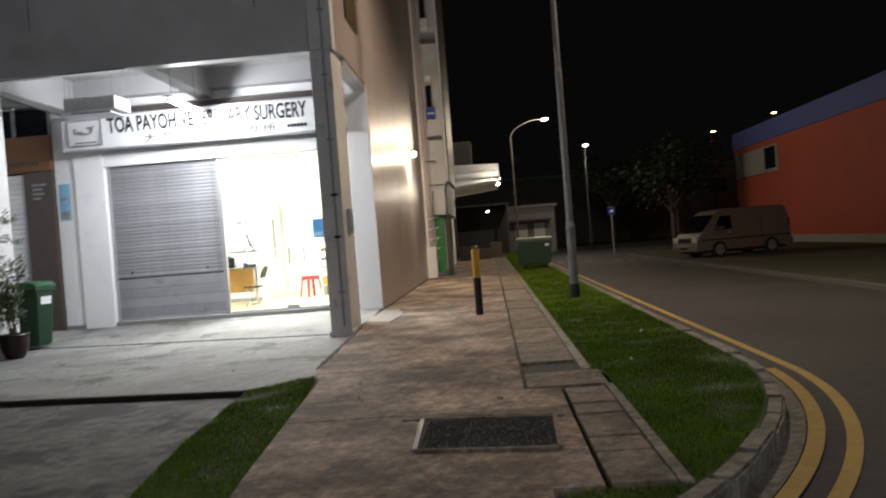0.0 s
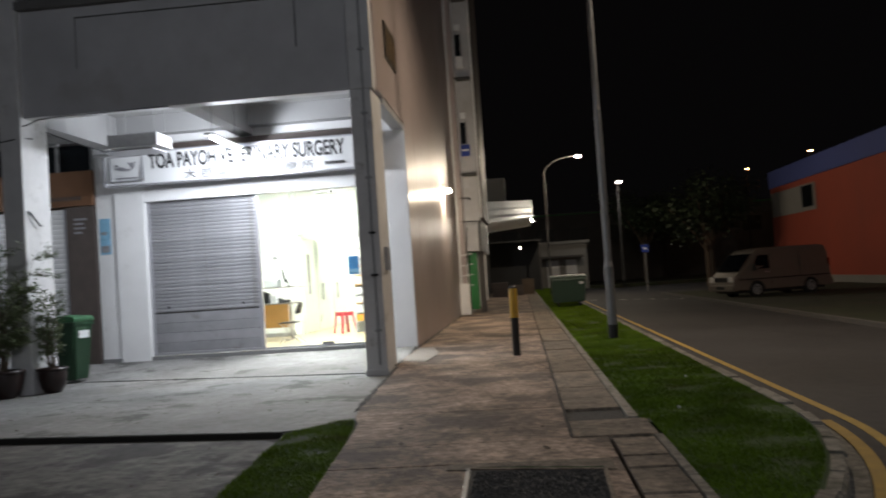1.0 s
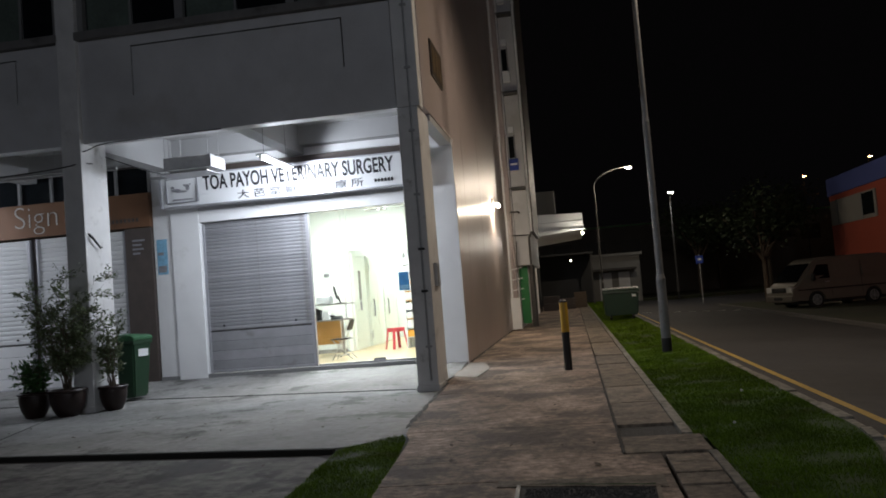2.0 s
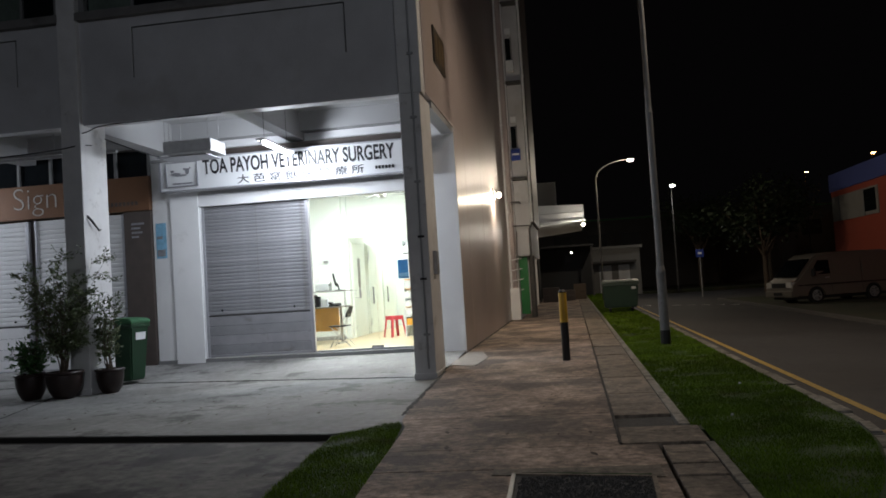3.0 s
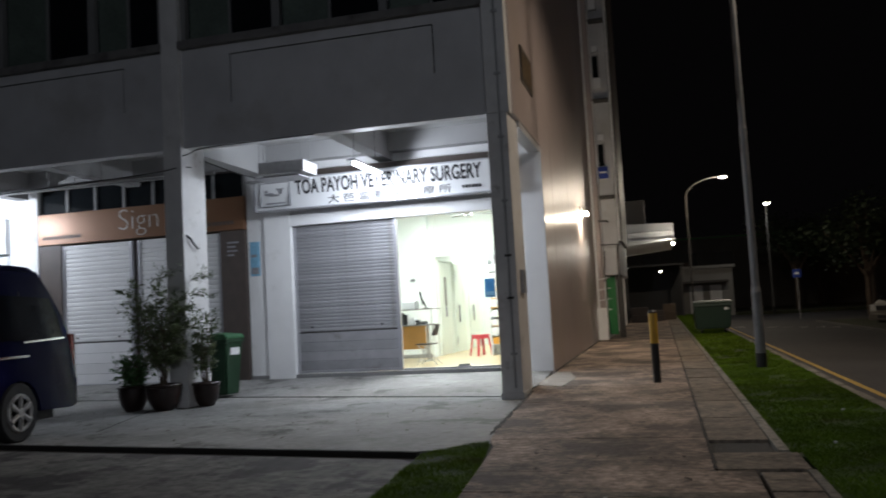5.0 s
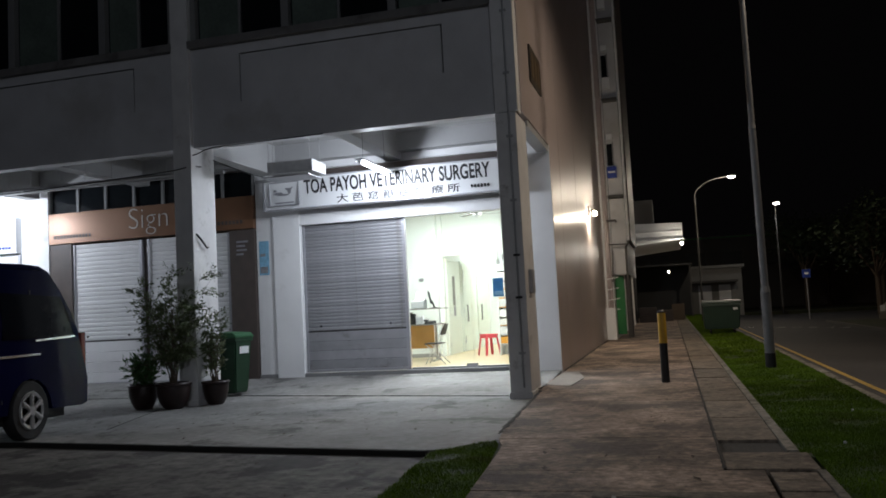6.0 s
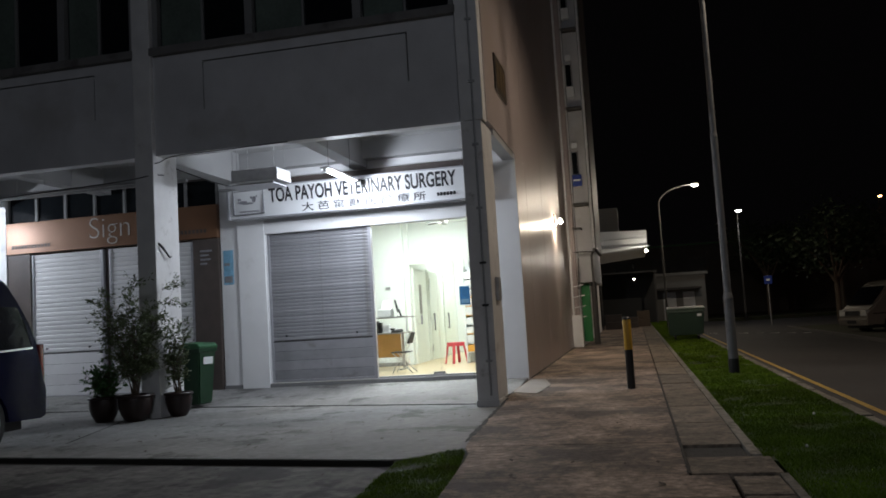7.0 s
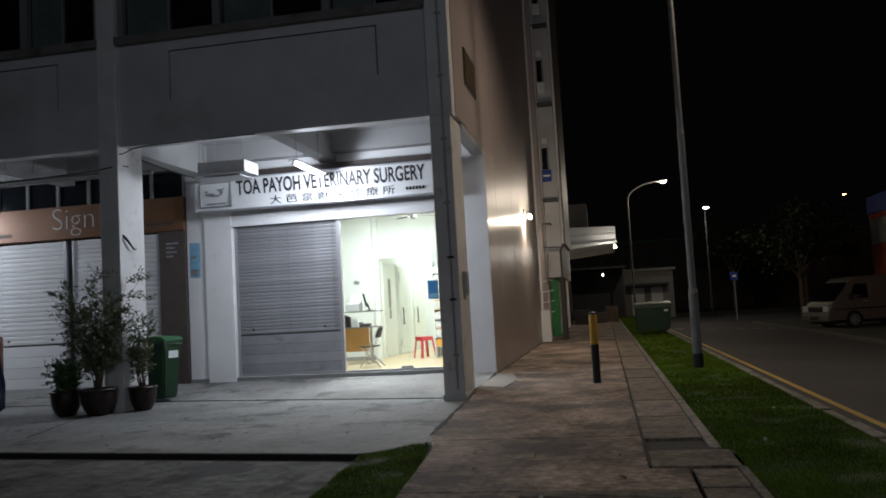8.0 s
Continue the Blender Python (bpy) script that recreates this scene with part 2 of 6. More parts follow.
M_FARDARK = mat("far_dark_wall", (0.10, 0.095, 0.09), 0.85, vary=0.2, scale=0.6, bump=0.1)
M_RUBBER = mat("cable_sheath", (0.03, 0.03, 0.03), 0.6, vary=0.1, bump=0)
M_BRASS = mat("yellow_black_plate", (0.030, 0.020, 0.009), 0.5, vary=0.3, scale=9, bump=0.02)
M_GOLD = mat("gold_plate_bars", (0.10, 0.062, 0.022), 0.5, vary=0.1, bump=0)
M_GLASS = clear_glass("shop_glass", (0.96, 1.0, 0.98))
M_CHROME = mat("chrome_strip", (0.75, 0.75, 0.77), 0.15, metal=0.95, vary=0.05, bump=0)
G_TUBE = glow("lit_tube", (0.93, 0.97, 1.0), 16)
G_LED = glow("lit_street_lens", (1.0, 0.96, 0.86), 40)
G_BULB = glow("lit_bulb", (1.0, 0.90, 0.70), 60)
G_AMBER = glow("lit_amber_lens", (1.0, 0.42, 0.16), 22)
G_PANEL = glow("lit_ceiling_panel", (1.0, 0.99, 0.93), 4)


# ---- building helpers ----
def box(bm, x0, x1, y0, y1, z0, z1, bevel=0.0):
    vs = [bm.verts.new((x, y, z)) for z in (z0, z1) for x, y in ((x0, y0), (x1, y0), (x1, y1), (x0, y1))]
    fs = [bm.faces.new([vs[i] for i in q]) for q in ((3, 2, 1, 0), (4, 5, 6, 7), (0, 1, 5, 4), (1, 2, 6, 5), (2, 3, 7, 6), (3, 0, 4, 7))]
    if bevel:
        es = list({e for f in fs for e in f.edges})
        bmesh.ops.bevel(bm, geom=es, offset=bevel, segments=2, affect="EDGES", profile=0.6)
    return bm


def rod(bm, a, b, r0, r1=None, seg=12):
    a, b = Vector(a), Vector(b)
    d = b - a
    q = d.to_track_quat("Z", "Y").to_matrix().to_4x4()
    bmesh.ops.create_cone(bm, cap_ends=True, segments=seg, radius1=r0, radius2=r0 if r1 is None else r1, depth=d.length, matrix=Matrix.Translation((a + b) / 2) @ q)
    return bm


def lathe(bm, profile, centre, seg=24):
    """A turned form: profile of (radius, height) about the upright through centre."""
    rings = []
    for r, z in profile:
        rings.append([bm.verts.new((centre[0] + r * math.cos(2 * math.pi * i / seg), centre[1] + r * math.sin(2 * math.pi * i / seg), centre[2] + z)) for i in range(seg)])
    for p, q in zip(rings, rings[1:]):
        for i in range(seg):
            bm.faces.new((p[i], p[(i + 1) % seg], q[(i + 1) % seg], q[i]))
    bm.faces.new(rings[0][::-1])
    bm.faces.new(rings[-1])
    return bm


def prism(bm, outline, lo, hi, axis="z"):
    """An outline of (a, b) drawn out from lo to hi along an axis."""
    place = {"z": lambda a, b, c: (a, b, c), "x": lambda a, b, c: (c, a, b), "y": lambda a, b, c: (a, c, b)}[axis]
    p = [bm.verts.new(place(a, b, lo)) for a, b in outline]
    q = [bm.verts.new(place(a, b, hi)) for a, b in outline]
    k = len(p)
    fs = [bm.faces.new(p), bm.faces.new(q)] + [bm.faces.new((p[i], p[(i + 1) % k], q[(i + 1) % k], q[i])) for i in range(k)]
    bmesh.ops.recalc_face_normals(bm, faces=fs)
    return bm


def B():
    return bmesh.new()


def finish(name, bm, material, smooth=False):
    me = bpy.data.meshes.new(name)
    bm.to_mesh(me)
    bm.free()
    me.materials.append(material)
    if smooth:
        me.shade_smooth()
        me.set_sharp_from_angle(angle=radians(40))
    return new(name, me)


def hang(ob, parent):
    ob.parent = parent
    if parent.type == "EMPTY":
        ob.matrix_parent_inverse = parent.matrix_basis.inverted()
    return ob


def part(name, bm, material, parent, label="", smooth=False):
    ob = hang(finish(name, bm, material, smooth), parent)
    return tagged(ob, label) if label else ob


def thing(name, place, label, category, group="", kind=""):
    ob = new(name)
    ob.empty_display_size = 0.2
    ob.matrix_basis = Matrix.Translation(place)
    return tagged(ob, label, category, group, kind)


def structure(name, bm, material, label, category, smooth=False):
    return tagged(finish(name, bm, material, smooth), label, category, "", "structure")


def lettering(name, text, material, parent, x0, x1, z, height, y, depth=0.006, label="", bold=0.012, lean=0.0, lean_z=0.0):
    """Raised lettering on a plane facing -y, fitted between x0 and x1, its letters this high on the base line z."""
    cu = bpy.data.curves.new(name, "FONT")
    cu.body, cu.extrude, cu.offset = text, 0.01, bold
    tmp = bpy.data.objects.new(name, cu)
    scene.collection.objects.link(tmp)
    bpy.context.view_layer.update()
    me = bpy.data.meshes.new_from_object(tmp.evaluated_get(bpy.context.evaluated_depsgraph_get()))
    bpy.data.objects.remove(tmp)
    co = np.array([v.co[:] for v in me.vertices])
    lo, hi = co.min(0), co.max(0)
    sx, sz = (x1 - x0) / (hi[0] - lo[0]), height / (hi[1] - max(lo[1], 0) if lo[1] > -0.1 else hi[1] - lo[1])
    base = max(lo[1], 0) if lo[1] > -0.1 else lo[1]
    for v in me.vertices:
        a, b, c = v.co
        zz = z + (b - base) * sz
        v.co = (x0 + (a - lo[0]) * sx, y + lean * (lean_z - zz) - depth * (1 if c > 0 else 0), zz)
    me.materials.clear()
    me.materials.append(material)
    ob = hang(new(name, me), parent)
    return tagged(ob, label) if label else ob


# ---- the ground: one sheet that carries the road and reaches the horizon ----
W, F, S = -2.08, 12.48, 16.0     # end wall's face, facade's face, shop fronts' face
AP = -0.12                       # level of the apron before the shops
FL = 0.13                        # level of the shops' floors
KC, KR = (-4.30, 7.60), 6.60     # centre and radius of the kerb's bend


def ground_z(x, y=0.0):
    return -0.14 - 0.2 * min(1, max(0, (0.3 - x) / 1.0)) * (1.05 < y < 70) - 0.18 * min(1, max(0, (x - 3.0) / 4.2))


bm = B()
xs = (-600, -60, -20, -0.7, 0.3, 3.0, 4.4, 5.8, 7.2, 20, 60, 600)
rows = [[bm.verts.new((x, y, ground_z(x, y))) for x in xs] for y in (-600, -40, 0, 1.0, 1.15, 20, 40, 60, 120, 900)]
for p, q in zip(rows, rows[1:]):
    for i in range(len(xs) - 1):
        bm.faces.new((p[i], p[i + 1], q[i + 1], q[i]))
structure("road", bm, M_ROAD, "worn dark asphalt road bending round the grass verge", "road")


def bend(r, y):
    """x of the kerb's line of radius r at y: a bend, then straight on."""
    return KC[0] + (r if y >= KC[1] else math.sqrt(max(0.0, r * r - (y - KC[1]) ** 2)))


def stripe(r0, r1, z, y_end=70):
    """A band along the kerb's bend, between two radii."""
    bm = B()
    pts = []
    steps = 40
    a0, a1 = -1.3, min(0.0, math.asin(max(-1.0, min(0.0, (y_end - KC[1]) / r0))))
    for i in range(steps + 1):
        a = a0 + (a1 - a0) * i / steps
        pts.append((math.cos(a), math.sin(a)))
    straight = (12, 20, 35, y_end) if y_end > 36 else ()
    lo = [bm.verts.new((KC[0] + r0 * c, KC[1] + r0 * s, z)) for c, s in pts] + [bm.verts.new((KC[0] + r0, y, z)) for y in straight]
    hi = [bm.verts.new((KC[0] + r1 * c, KC[1] + r1 * s, z)) for c, s in pts] + [bm.verts.new((KC[0] + r1, y, z)) for y in straight]
    for i in range(len(lo) - 1):
        bm.faces.new((lo[i], hi[i], hi[i + 1], lo[i + 1]))
    return bm


structure("road_line_outer", stripe(6.945, 7.035, -0.134), M_YELLOW, "worn yellow painted line along the kerb", "road line")
structure("road_line_inner", stripe(6.73, 6.83, -0.126, 7.4), M_YELLOW, "worn yellow painted line, second of the pair", "road line")
structure("gutter", stripe(6.60, 6.72, -0.130), M_KERB, "concrete gutter strip at the road's edge", "gutter")

# turf verge between drain and road
bm = B()
edge = [(bend(6.5, y), y) for y in np.linspace(3.2, 7.6, 12)] + [(2.20, 62.0)]
prism(bm, [(0.90, 62.0), (0.90, 7.15), (1.0, 7.0), (0.94, 3.85), (0.31, 3.75), (0.31, 3.12)] + edge, -0.3, -0.005)
structure("verge", bm, M_SOIL, "damp soil under the grass verge", "verge")
bm = B()
prism(bm, [(-1.46, 8.15), (-1.9, 7.95), (-2.3, 7.5), (-2.15, 5.6), (-1.95, 4.0), (-1.7, 2.0), (-1.0, 2.0), (-1.36, 4.1), (-1.5, 5.9)], -0.3, -0.035)
structure("verge_corner", bm, M_SOIL, "small soil patch between driveway and path", "verge")

# apron, driveway and the dark slot drain between them
bm = B()
prism(bm, [(-60, 14.0), (-60, 9.05), (-8.3, 8.92), (-2.55, 8.12), (-1.83, 8.25), (-2.02, 12.4), (-2.02, 12.74), (-8.3, 14.0)], -0.4, AP)
structure("apron", bm, M_APRON, "pale stained concrete apron before the shops", "apron")
bm = B()
prism(bm, [(-60, 15.96), (-60, 14.025), (-8.3, 14.025), (W - 0.02, 12.777), (W - 0.02, 15.96)], -0.4, 0.035)
for v in bm.verts:
    if v.co.z > 0 and v.co.y < 15:
        v.co.z = AP + 0.012
structure("walkway", bm, M_APRON, "pale concrete floor of the covered walkway", "walkway")
bm = B()
prism(bm, [(-60, 8.72), (-60, 1.2), (-2.2, 1.25), (-1.6, 1.75), (-2.0, 5.4), (-2.15, 7.45), (-2.6, 7.86), (-8.3, 8.62)], -0.4, AP - 0.035)
structure("driveway", bm, M_DRIVE, "dark-stained concrete driveway", "driveway")

bm = B()
prism(bm, [(-60, 8.745), (-60, 9.046), (-8.3, 8.916), (-2.55, 8.116), (-2.1, 8.19), (-2.15, 7.5), (-2.6, 7.9), (-8.3, 8.66)], -0.35, AP - 0.06)
# Dark strip over the apron's riser: its shade is put into the colour.
prism(bm, [(-60, 9.02), (-60, 9.046), (-8.3, 8.916), (-2.55, 8.116), (-2.50, 8.12), (-2.52, 8.09), (-8.3, 8.89)], -0.35, AP - 0.008)
structure("slot_drain", bm, M_GAP, "black open slot drain across the driveway, riser shade coloured in", "drain")

# ---- the block: columns, beams, walls ----
def column(x0, x1, y0, y1, top, base=AP):
    bm = B()
    box(bm, x0, x1, y0, y1, base - 0.1, top, 0.018)
    box(bm, x0 - 0.015, x1 + 0.015, y0 - 0.015, y1 + 0.015, base - 0.1, base + 0.10, 0.012)
    return bm


block = thing("shop_block", (-8, 20, 0), "grey-white painted concrete shop block of several storeys", "building", kind="structure")
part("column", column(-2.46, -2.13, F, F + 0.92, 4.30), M_COLUMN, block, "scuffed grey-white concrete corner column")
part("column", box(B(), -2.46, W - 0.012, F, F + 0.30, 4.302, 24.0, 0.015), M_COLUMN, block, "grey-white concrete column of the upper storeys")
for x in (-8.19, -14.15, -20.1):
    part("column", column(x, x + 0.35, F, F + 0.76, 24.0), M_COLUMN, block, "scuffed grey-white concrete column")


def bay(x0, x1, wide):
    """One bay of the facade above the walk: beam, spandrel with a grooved panel, dark sill and window bands."""
    ga, gb, gt, g = x0 + 0.96, x1 - 0.83, 5.89, 0.024
    bm = B()
    box(bm, x0, x1, F + 0.152, F + 0.34, 4.32, 6.06)
    for a, b, c, d in ((x0, x1, gt, 6.06), (x0, ga - g, 4.32, gt), (gb + g, x1, 4.32, gt), (ga, gb, 4.32, gt - g), (ga - g, ga, 4.32, 5.04), (gb, gb + g, 4.32, 5.08)):
        box(bm, a, b, F + 0.10, F + 0.152, c, d)
    part("spandrel", bm, M_FACADE, block)
    # Bed is near black: the groove's shadow is put into its colour.
    part("groove_bed", box(B(), ga - g, gb + g, F + 0.146, F + 0.1525, 5.02, gt), M_GAP, block)
    part("window_sill", box(B(), x0 - 0.02, x1 + 0.02, F - 0.01, F + 0.4, 6.06, 6.20, 0.012), M_SILL, block, "dark grey concrete sill")
    for z in (6.20, 9.43):
        top = z + 1.9
        win = part("window", box(B(), x0, x1, F + 0.22, F + 0.235, z, top), M_DARKGLASS, block, "dark unlit window band")
        marks = [x0 + 0.03] + list(wide) + [x1 - 0.03]
        for xm in marks:
            part("mullion", box(B(), xm - 0.07, xm + 0.07, F + 0.10, F + 0.26, z, top, 0.006), M_FRAME, win)
        for a, b in zip(marks, marks[1:]):
            xc = (a + b) / 2
            part("window_bar", box(B(), xc - 0.02, xc + 0.02, F + 0.17, F + 0.25, z, top), M_FRAME, win)
            part("curtain", box(B(), a + 0.10, xc - 0.04 - 0.1 * (z > 7), F + 0.206, F + 0.216, z + 0.06, top), M_CURTAIN, win)
        part("window_rail", box(B(), x0, x1, F + 0.15, F + 0.25, z, z + 0.06), M_FRAME, win)
        part("spandrel", box(B(), x0, x1, F + 0.10, F + 0.34, top, top + 1.33), M_FACADE, block)
    part("upper_wall", box(B(), x0, x1, F + 0.10, F + 0.34, 12.66, 24.0), M_FACADE, block)


bay(-7.84, -2.46, (-6.02, -4.10))
bay(-13.80, -8.19, (-11.65, -9.66))
bay(-19.75, -14.15, (-17.6, -15.7))

# end wall: cast in two lifts with open vertical joints, the side opening of the walk near the corner column
for y0, y1, z0, z1 in ((F + 0.31, 17.3, 4.36, 24.0), (15.86, 17.3, -0.4, 4.36), (17.318, 20.4, -0.4, 24.0), (20.418, 28.0, -0.4, 24.0)):
    part("end_wall", box(B(), W - 0.28, W, y0, y1, z0, z1, 0.006), M_WALL, block, "pinkish-grey satin painted end wall")
part("end_wall_backing", box(B(), W - 0.34, W - 0.282, 15.9, 28.0, -0.4, 24.0), M_GAP, block)
part("opening_jamb", box(B(), W - 0.44, W - 0.004, 15.80, 15.856, -0.3, 4.36, 0.006), M_SHOPWALL, block, "white painted jamb of the side opening")
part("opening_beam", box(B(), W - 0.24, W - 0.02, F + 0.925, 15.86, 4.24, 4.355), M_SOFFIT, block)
part("roof", box(B(), -60, W + 0.1, F - 0.2, 45, 24.0, 24.4), M_FACADE, block)
part("back_wall", box(B(), -60, W - 0.4, 44.4, 44.7, -0.3, 24.0), M_FACADE, block)
part("party_wall", box(B(), -60, -59.7, F, 44.4, -0.3, 24.0), M_FACADE, block)
part("far_facade", box(B(), -59.7, -20.2, F + 0.10, F + 0.34, 4.27, 24.0), M_FACADE, block)

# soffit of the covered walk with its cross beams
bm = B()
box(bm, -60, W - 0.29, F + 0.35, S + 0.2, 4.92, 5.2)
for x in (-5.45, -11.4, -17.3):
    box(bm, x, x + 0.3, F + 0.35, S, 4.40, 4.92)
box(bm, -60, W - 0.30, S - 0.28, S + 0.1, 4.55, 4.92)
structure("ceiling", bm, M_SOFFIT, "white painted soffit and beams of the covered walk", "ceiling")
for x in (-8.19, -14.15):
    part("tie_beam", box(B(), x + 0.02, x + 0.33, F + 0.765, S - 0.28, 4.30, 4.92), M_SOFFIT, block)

# ---- shop fronts ----
bm = B()
box(bm, -8.5, -7.45, S, S + 0.22, -0.3, 4.92)                 # pier between the shops
box(bm, -8.08, -7.47, S - 0.06, S, -0.3, 3.5, 0.01)
box(bm, -7.45, W - 0.34, S, S + 0.22, 3.22, 4.92)             # wall over the opening
structure("wall_shop", bm, M_SHOPWALL, "white plastered shop front wall", "wall")
bm = B()
box(bm, -2.80, W - 0.29, S, S + 0.22, -0.3, 3.218)
structure("wall_corner_pier", bm, M_SHOPWALL, "white plastered pier at the corner of the block", "wall")
bm = B()
box(bm, -8.5, W - 0.29, S - 0.05, S + 0.3, -0.3, FL - 0.02, 0.01)
structure("door_sill", bm, M_FRAME, "low concrete sill along the shop front", "sill")
bm = B()
box(bm, -7.5, W - 0.36, S - 0.05, S + 0.02, 3.22, 3.46, 0.004)
structure("lintel", bm, M_SHOPWALL, "white boxed-in lintel over the shop opening", "lintel")

# surgery room: floor, walls, ceiling
bm = B()
box(bm, -7.45, W - 0.35, S + 0.3, 25.5, -0.1, FL)
structure("floor", bm, M_ROOMFLOOR, "light wood laminate floor, softly reflecting", "floor")
bm = B()
box(bm, -7.65, -7.45, S + 0.22, 19.9, -0.1, 3.8)
box(bm, -7.45, -5.55, 19.7, 19.9, -0.1, 3.8)
structure("wall_room_west", bm, M_ROOMWALL, "cream room walls beside the reception desk", "wall")
bm = B()
box(bm, -5.65, -5.45, 19.9, 25.3, -0.1, 3.8)
structure("wall_room_side", bm, M_ROOMWALL, "cream corridor wall with consulting room doors", "wall")
bm = B()
box(bm, -5.45, W - 0.36, 20.0, 20.12, 2.66, 3.8)
box(bm, -4.06, W - 0.36, 20.0, 20.12, -0.1, 2.66)
structure("wall_room_back", bm, M_ROOMWALL, "cream wall over the opening to the corridor", "wall")
bm = B()
box(bm, -7.6, W - 0.36, 25.3, 25.5, -0.1, 3.8)
structure("wall_room_rear", bm, M_ROOMWALL, "cream wall of the rear corridor", "wall")
bm = B()
box(bm, W - 0.42, W - 0.35, S + 0.22, 25.5, -0.1, 3.8)
structure("wall_room_east", bm, M_ROOMWALL, "cream inside face of the end wall", "wall")
bm = B()
box(bm, -7.65, W - 0.35, S + 0.2, 25.5, 3.8, 3.95)
structure("ceiling_room", bm, M_ROOMWALL, "white room ceiling", "ceiling")

# neighbouring shop: cladding, brown fascia, windows above
bm = B()
box(bm, -13.75, -8.5, S + 0.05, S + 0.25, -0.3, 4.92)
structure("wall_brown_shop", bm, M_DARKTIMBER, "dark shop front wall behind closed shutters", "wall")
bm = B()
box(bm, -14.5, -13.75, S - 0.1, S + 0.25, -0.3, 4.92, 0.01)
structure("wall_pier", bm, M_SHOPWALL, "white plastered pier between two shops", "wall")
bm = B()
box(bm, -60, -14.5, S + 0.05, S + 0.25, -0.3, 4.92)
structure("wall_far_shop", bm, M_SHOPWALL, "white shop front wall further along", "wall")

# ---- projecting rear wing beyond the end wall ----
wing = thing("rear_wing", (-2, 30, 0), "pale rear wing of the block with pipes and window units", "building", kind="structure")
part("wing_wall", box(B(), W - 0.4, -1.80, 28.3, 44, -0.3, 24.0, 0.01), M_SHOPWALL, wing)
part("wing_upper", box(B(), -1.795, -1.29, 28.6, 34.9, 2.15, 24.0, 0.01), M_FACADE, wing)
# Dark cladding colour stands in for the wing's unlit side.
part("wing_edge", box(B(), -1.285, -1.16, 28.75, 33.5, 3.3, 24.0, 0.01), M_DARKTIMBER, wing, "brown return of the wing, its dimness put into the colour")
part("wing_pier", box(B(), W - 0.02, -1.76, 27.75, 28.04, -0.3, 1.05, 0.01), M_SHOPWALL, wing)
part("wing_return", box(B(), W - 0.3, -1.88, 28.05, 28.29, -0.3, 24.0, 0.01), M_WALL, wing)
for z in (4.75, 8.1, 10.9, 13.7):
    part("wing_ledge", box(B(), -1.87, -1.30, 28.3, 28.59, z, z + 0.10, 0.01), M_FARDARK, wing)
for z in (5.35, 8.45, 11.25):
    win = part("wing_window", box(B(), -1.76, -1.58, 28.55, 28.598, z + 0.55, z + 1.30), M_DARKGLASS, wing, "small dark window unit")
    part("window_frame", box(B(), -1.57, -1.54, 28.53, 28.598, z + 0.5, z + 1.35), M_FRAME, win)
    part("air_conditioner", box(B(), -1.76, -1.50, 28.36, 28.58, z + 0.10, z + 0.48, 0.02), M_SIGN, win, "small white air conditioner")
    part("ledge_clutter", box(B(), -1.74, -1.54, 28.40, 28.58, z + 1.42, z + 1.62, 0.02), M_SIGN, win)
part("blue_notice", box(B(), -1.78, -1.46, 28.25, 28.29, 5.42, 5.82, 0.008), M_BLUE, wing, "small blue notice box")
part("notice_band", box(B(), -1.74, -1.50, 28.242, 28.251, 5.60, 5.66), M_SIGN, wing)
part("green_panel", box(B(), -1.90, -1.50, 29.0, 29.08, 0.12, 2.12, 0.01), M_SKIP, wing, "bright green painted panel")
part("wing_post", box(B(), -1.47, -1.28, 29.2, 29.5, -0.3, 2.16, 0.01), M_FARDARK, wing)
for x, y, r, m_ in ((W + 0.05, 27.92, 0.035, M_SHOPWALL), (W + 0.20, 28.0, 0.055, M_WALL), (-1.24, 28.68, 0.04, M_SHOPWALL)):
    bm = B()
    rod(bm, (x, y, 0.0 if x < -1.5 else 3.3), (x, y, 24.0), r, seg=14)
    for z in np.arange(0.6 if x < -1.5 else 3.9, 24, 1.5):
        box(bm, x - r - 0.02, x + r + 0.02, y - 0.04, y + 0.06, z, z + 0.04)
    part("drain_pipe", bm, m_, wing, "painted drain pipe with brackets", smooth=True)
bm = B()
for z in (0.95, 1.3, 1.65, 2.0):
    rod(bm, (W + 0.10, 27.86, z), (-1.62, 27.86, z + 0.05), 0.018, seg=8)
part("pipe_bracket", bm, M_SHOPWALL, wing)
bm = B()
rod(bm, (W + 0.2, 27.9, 3.95), (-1.6, 27.9, 3.95), 0.03, seg=8)
rod(bm, (-1.6, 27.9, 3.95), (-1.6, 28.4, 3.95), 0.03, seg=8)
rod(bm, (W + 0.2, 27.95, 3.15), (-1.25, 28.2, 3.15), 0.022, seg=8)
rod(bm, (-1.24, 28.68, 3.3), (-1.34, 28.6, 3.05), 0.04, seg=10)
rod(bm, (-1.34, 28.6, 3.05), (-1.34, 28.6, 0.1), 0.04, seg=10)
rod(bm, (W + 0.28, 27.9, 1.9), (W + 0.34, 27.9, 2.95), 0.02, seg=8)
part("branch_pipe", bm, M_FARDARK, wing, "dark branch pipes and valves", smooth=True)

# loading canopy behind the wing
canopy = thing("loading_canopy", (-0.6, 36, 3.0), "white concrete loading canopy with a sloped underside", "canopy", kind="structure")
bm = B()
prism(bm, [(-1.62, 3.45), (0.66, 3.66), (0.66, 4.32), (-1.62, 4.40)], 35.0, 43.0, "y")
part("canopy_slab", bm, M_SHOPWALL, canopy)
part("canopy_band", box(B(), -1.62, 0.64, 34.98, 35.01, 4.0, 4.03), M_FACADE, canopy)
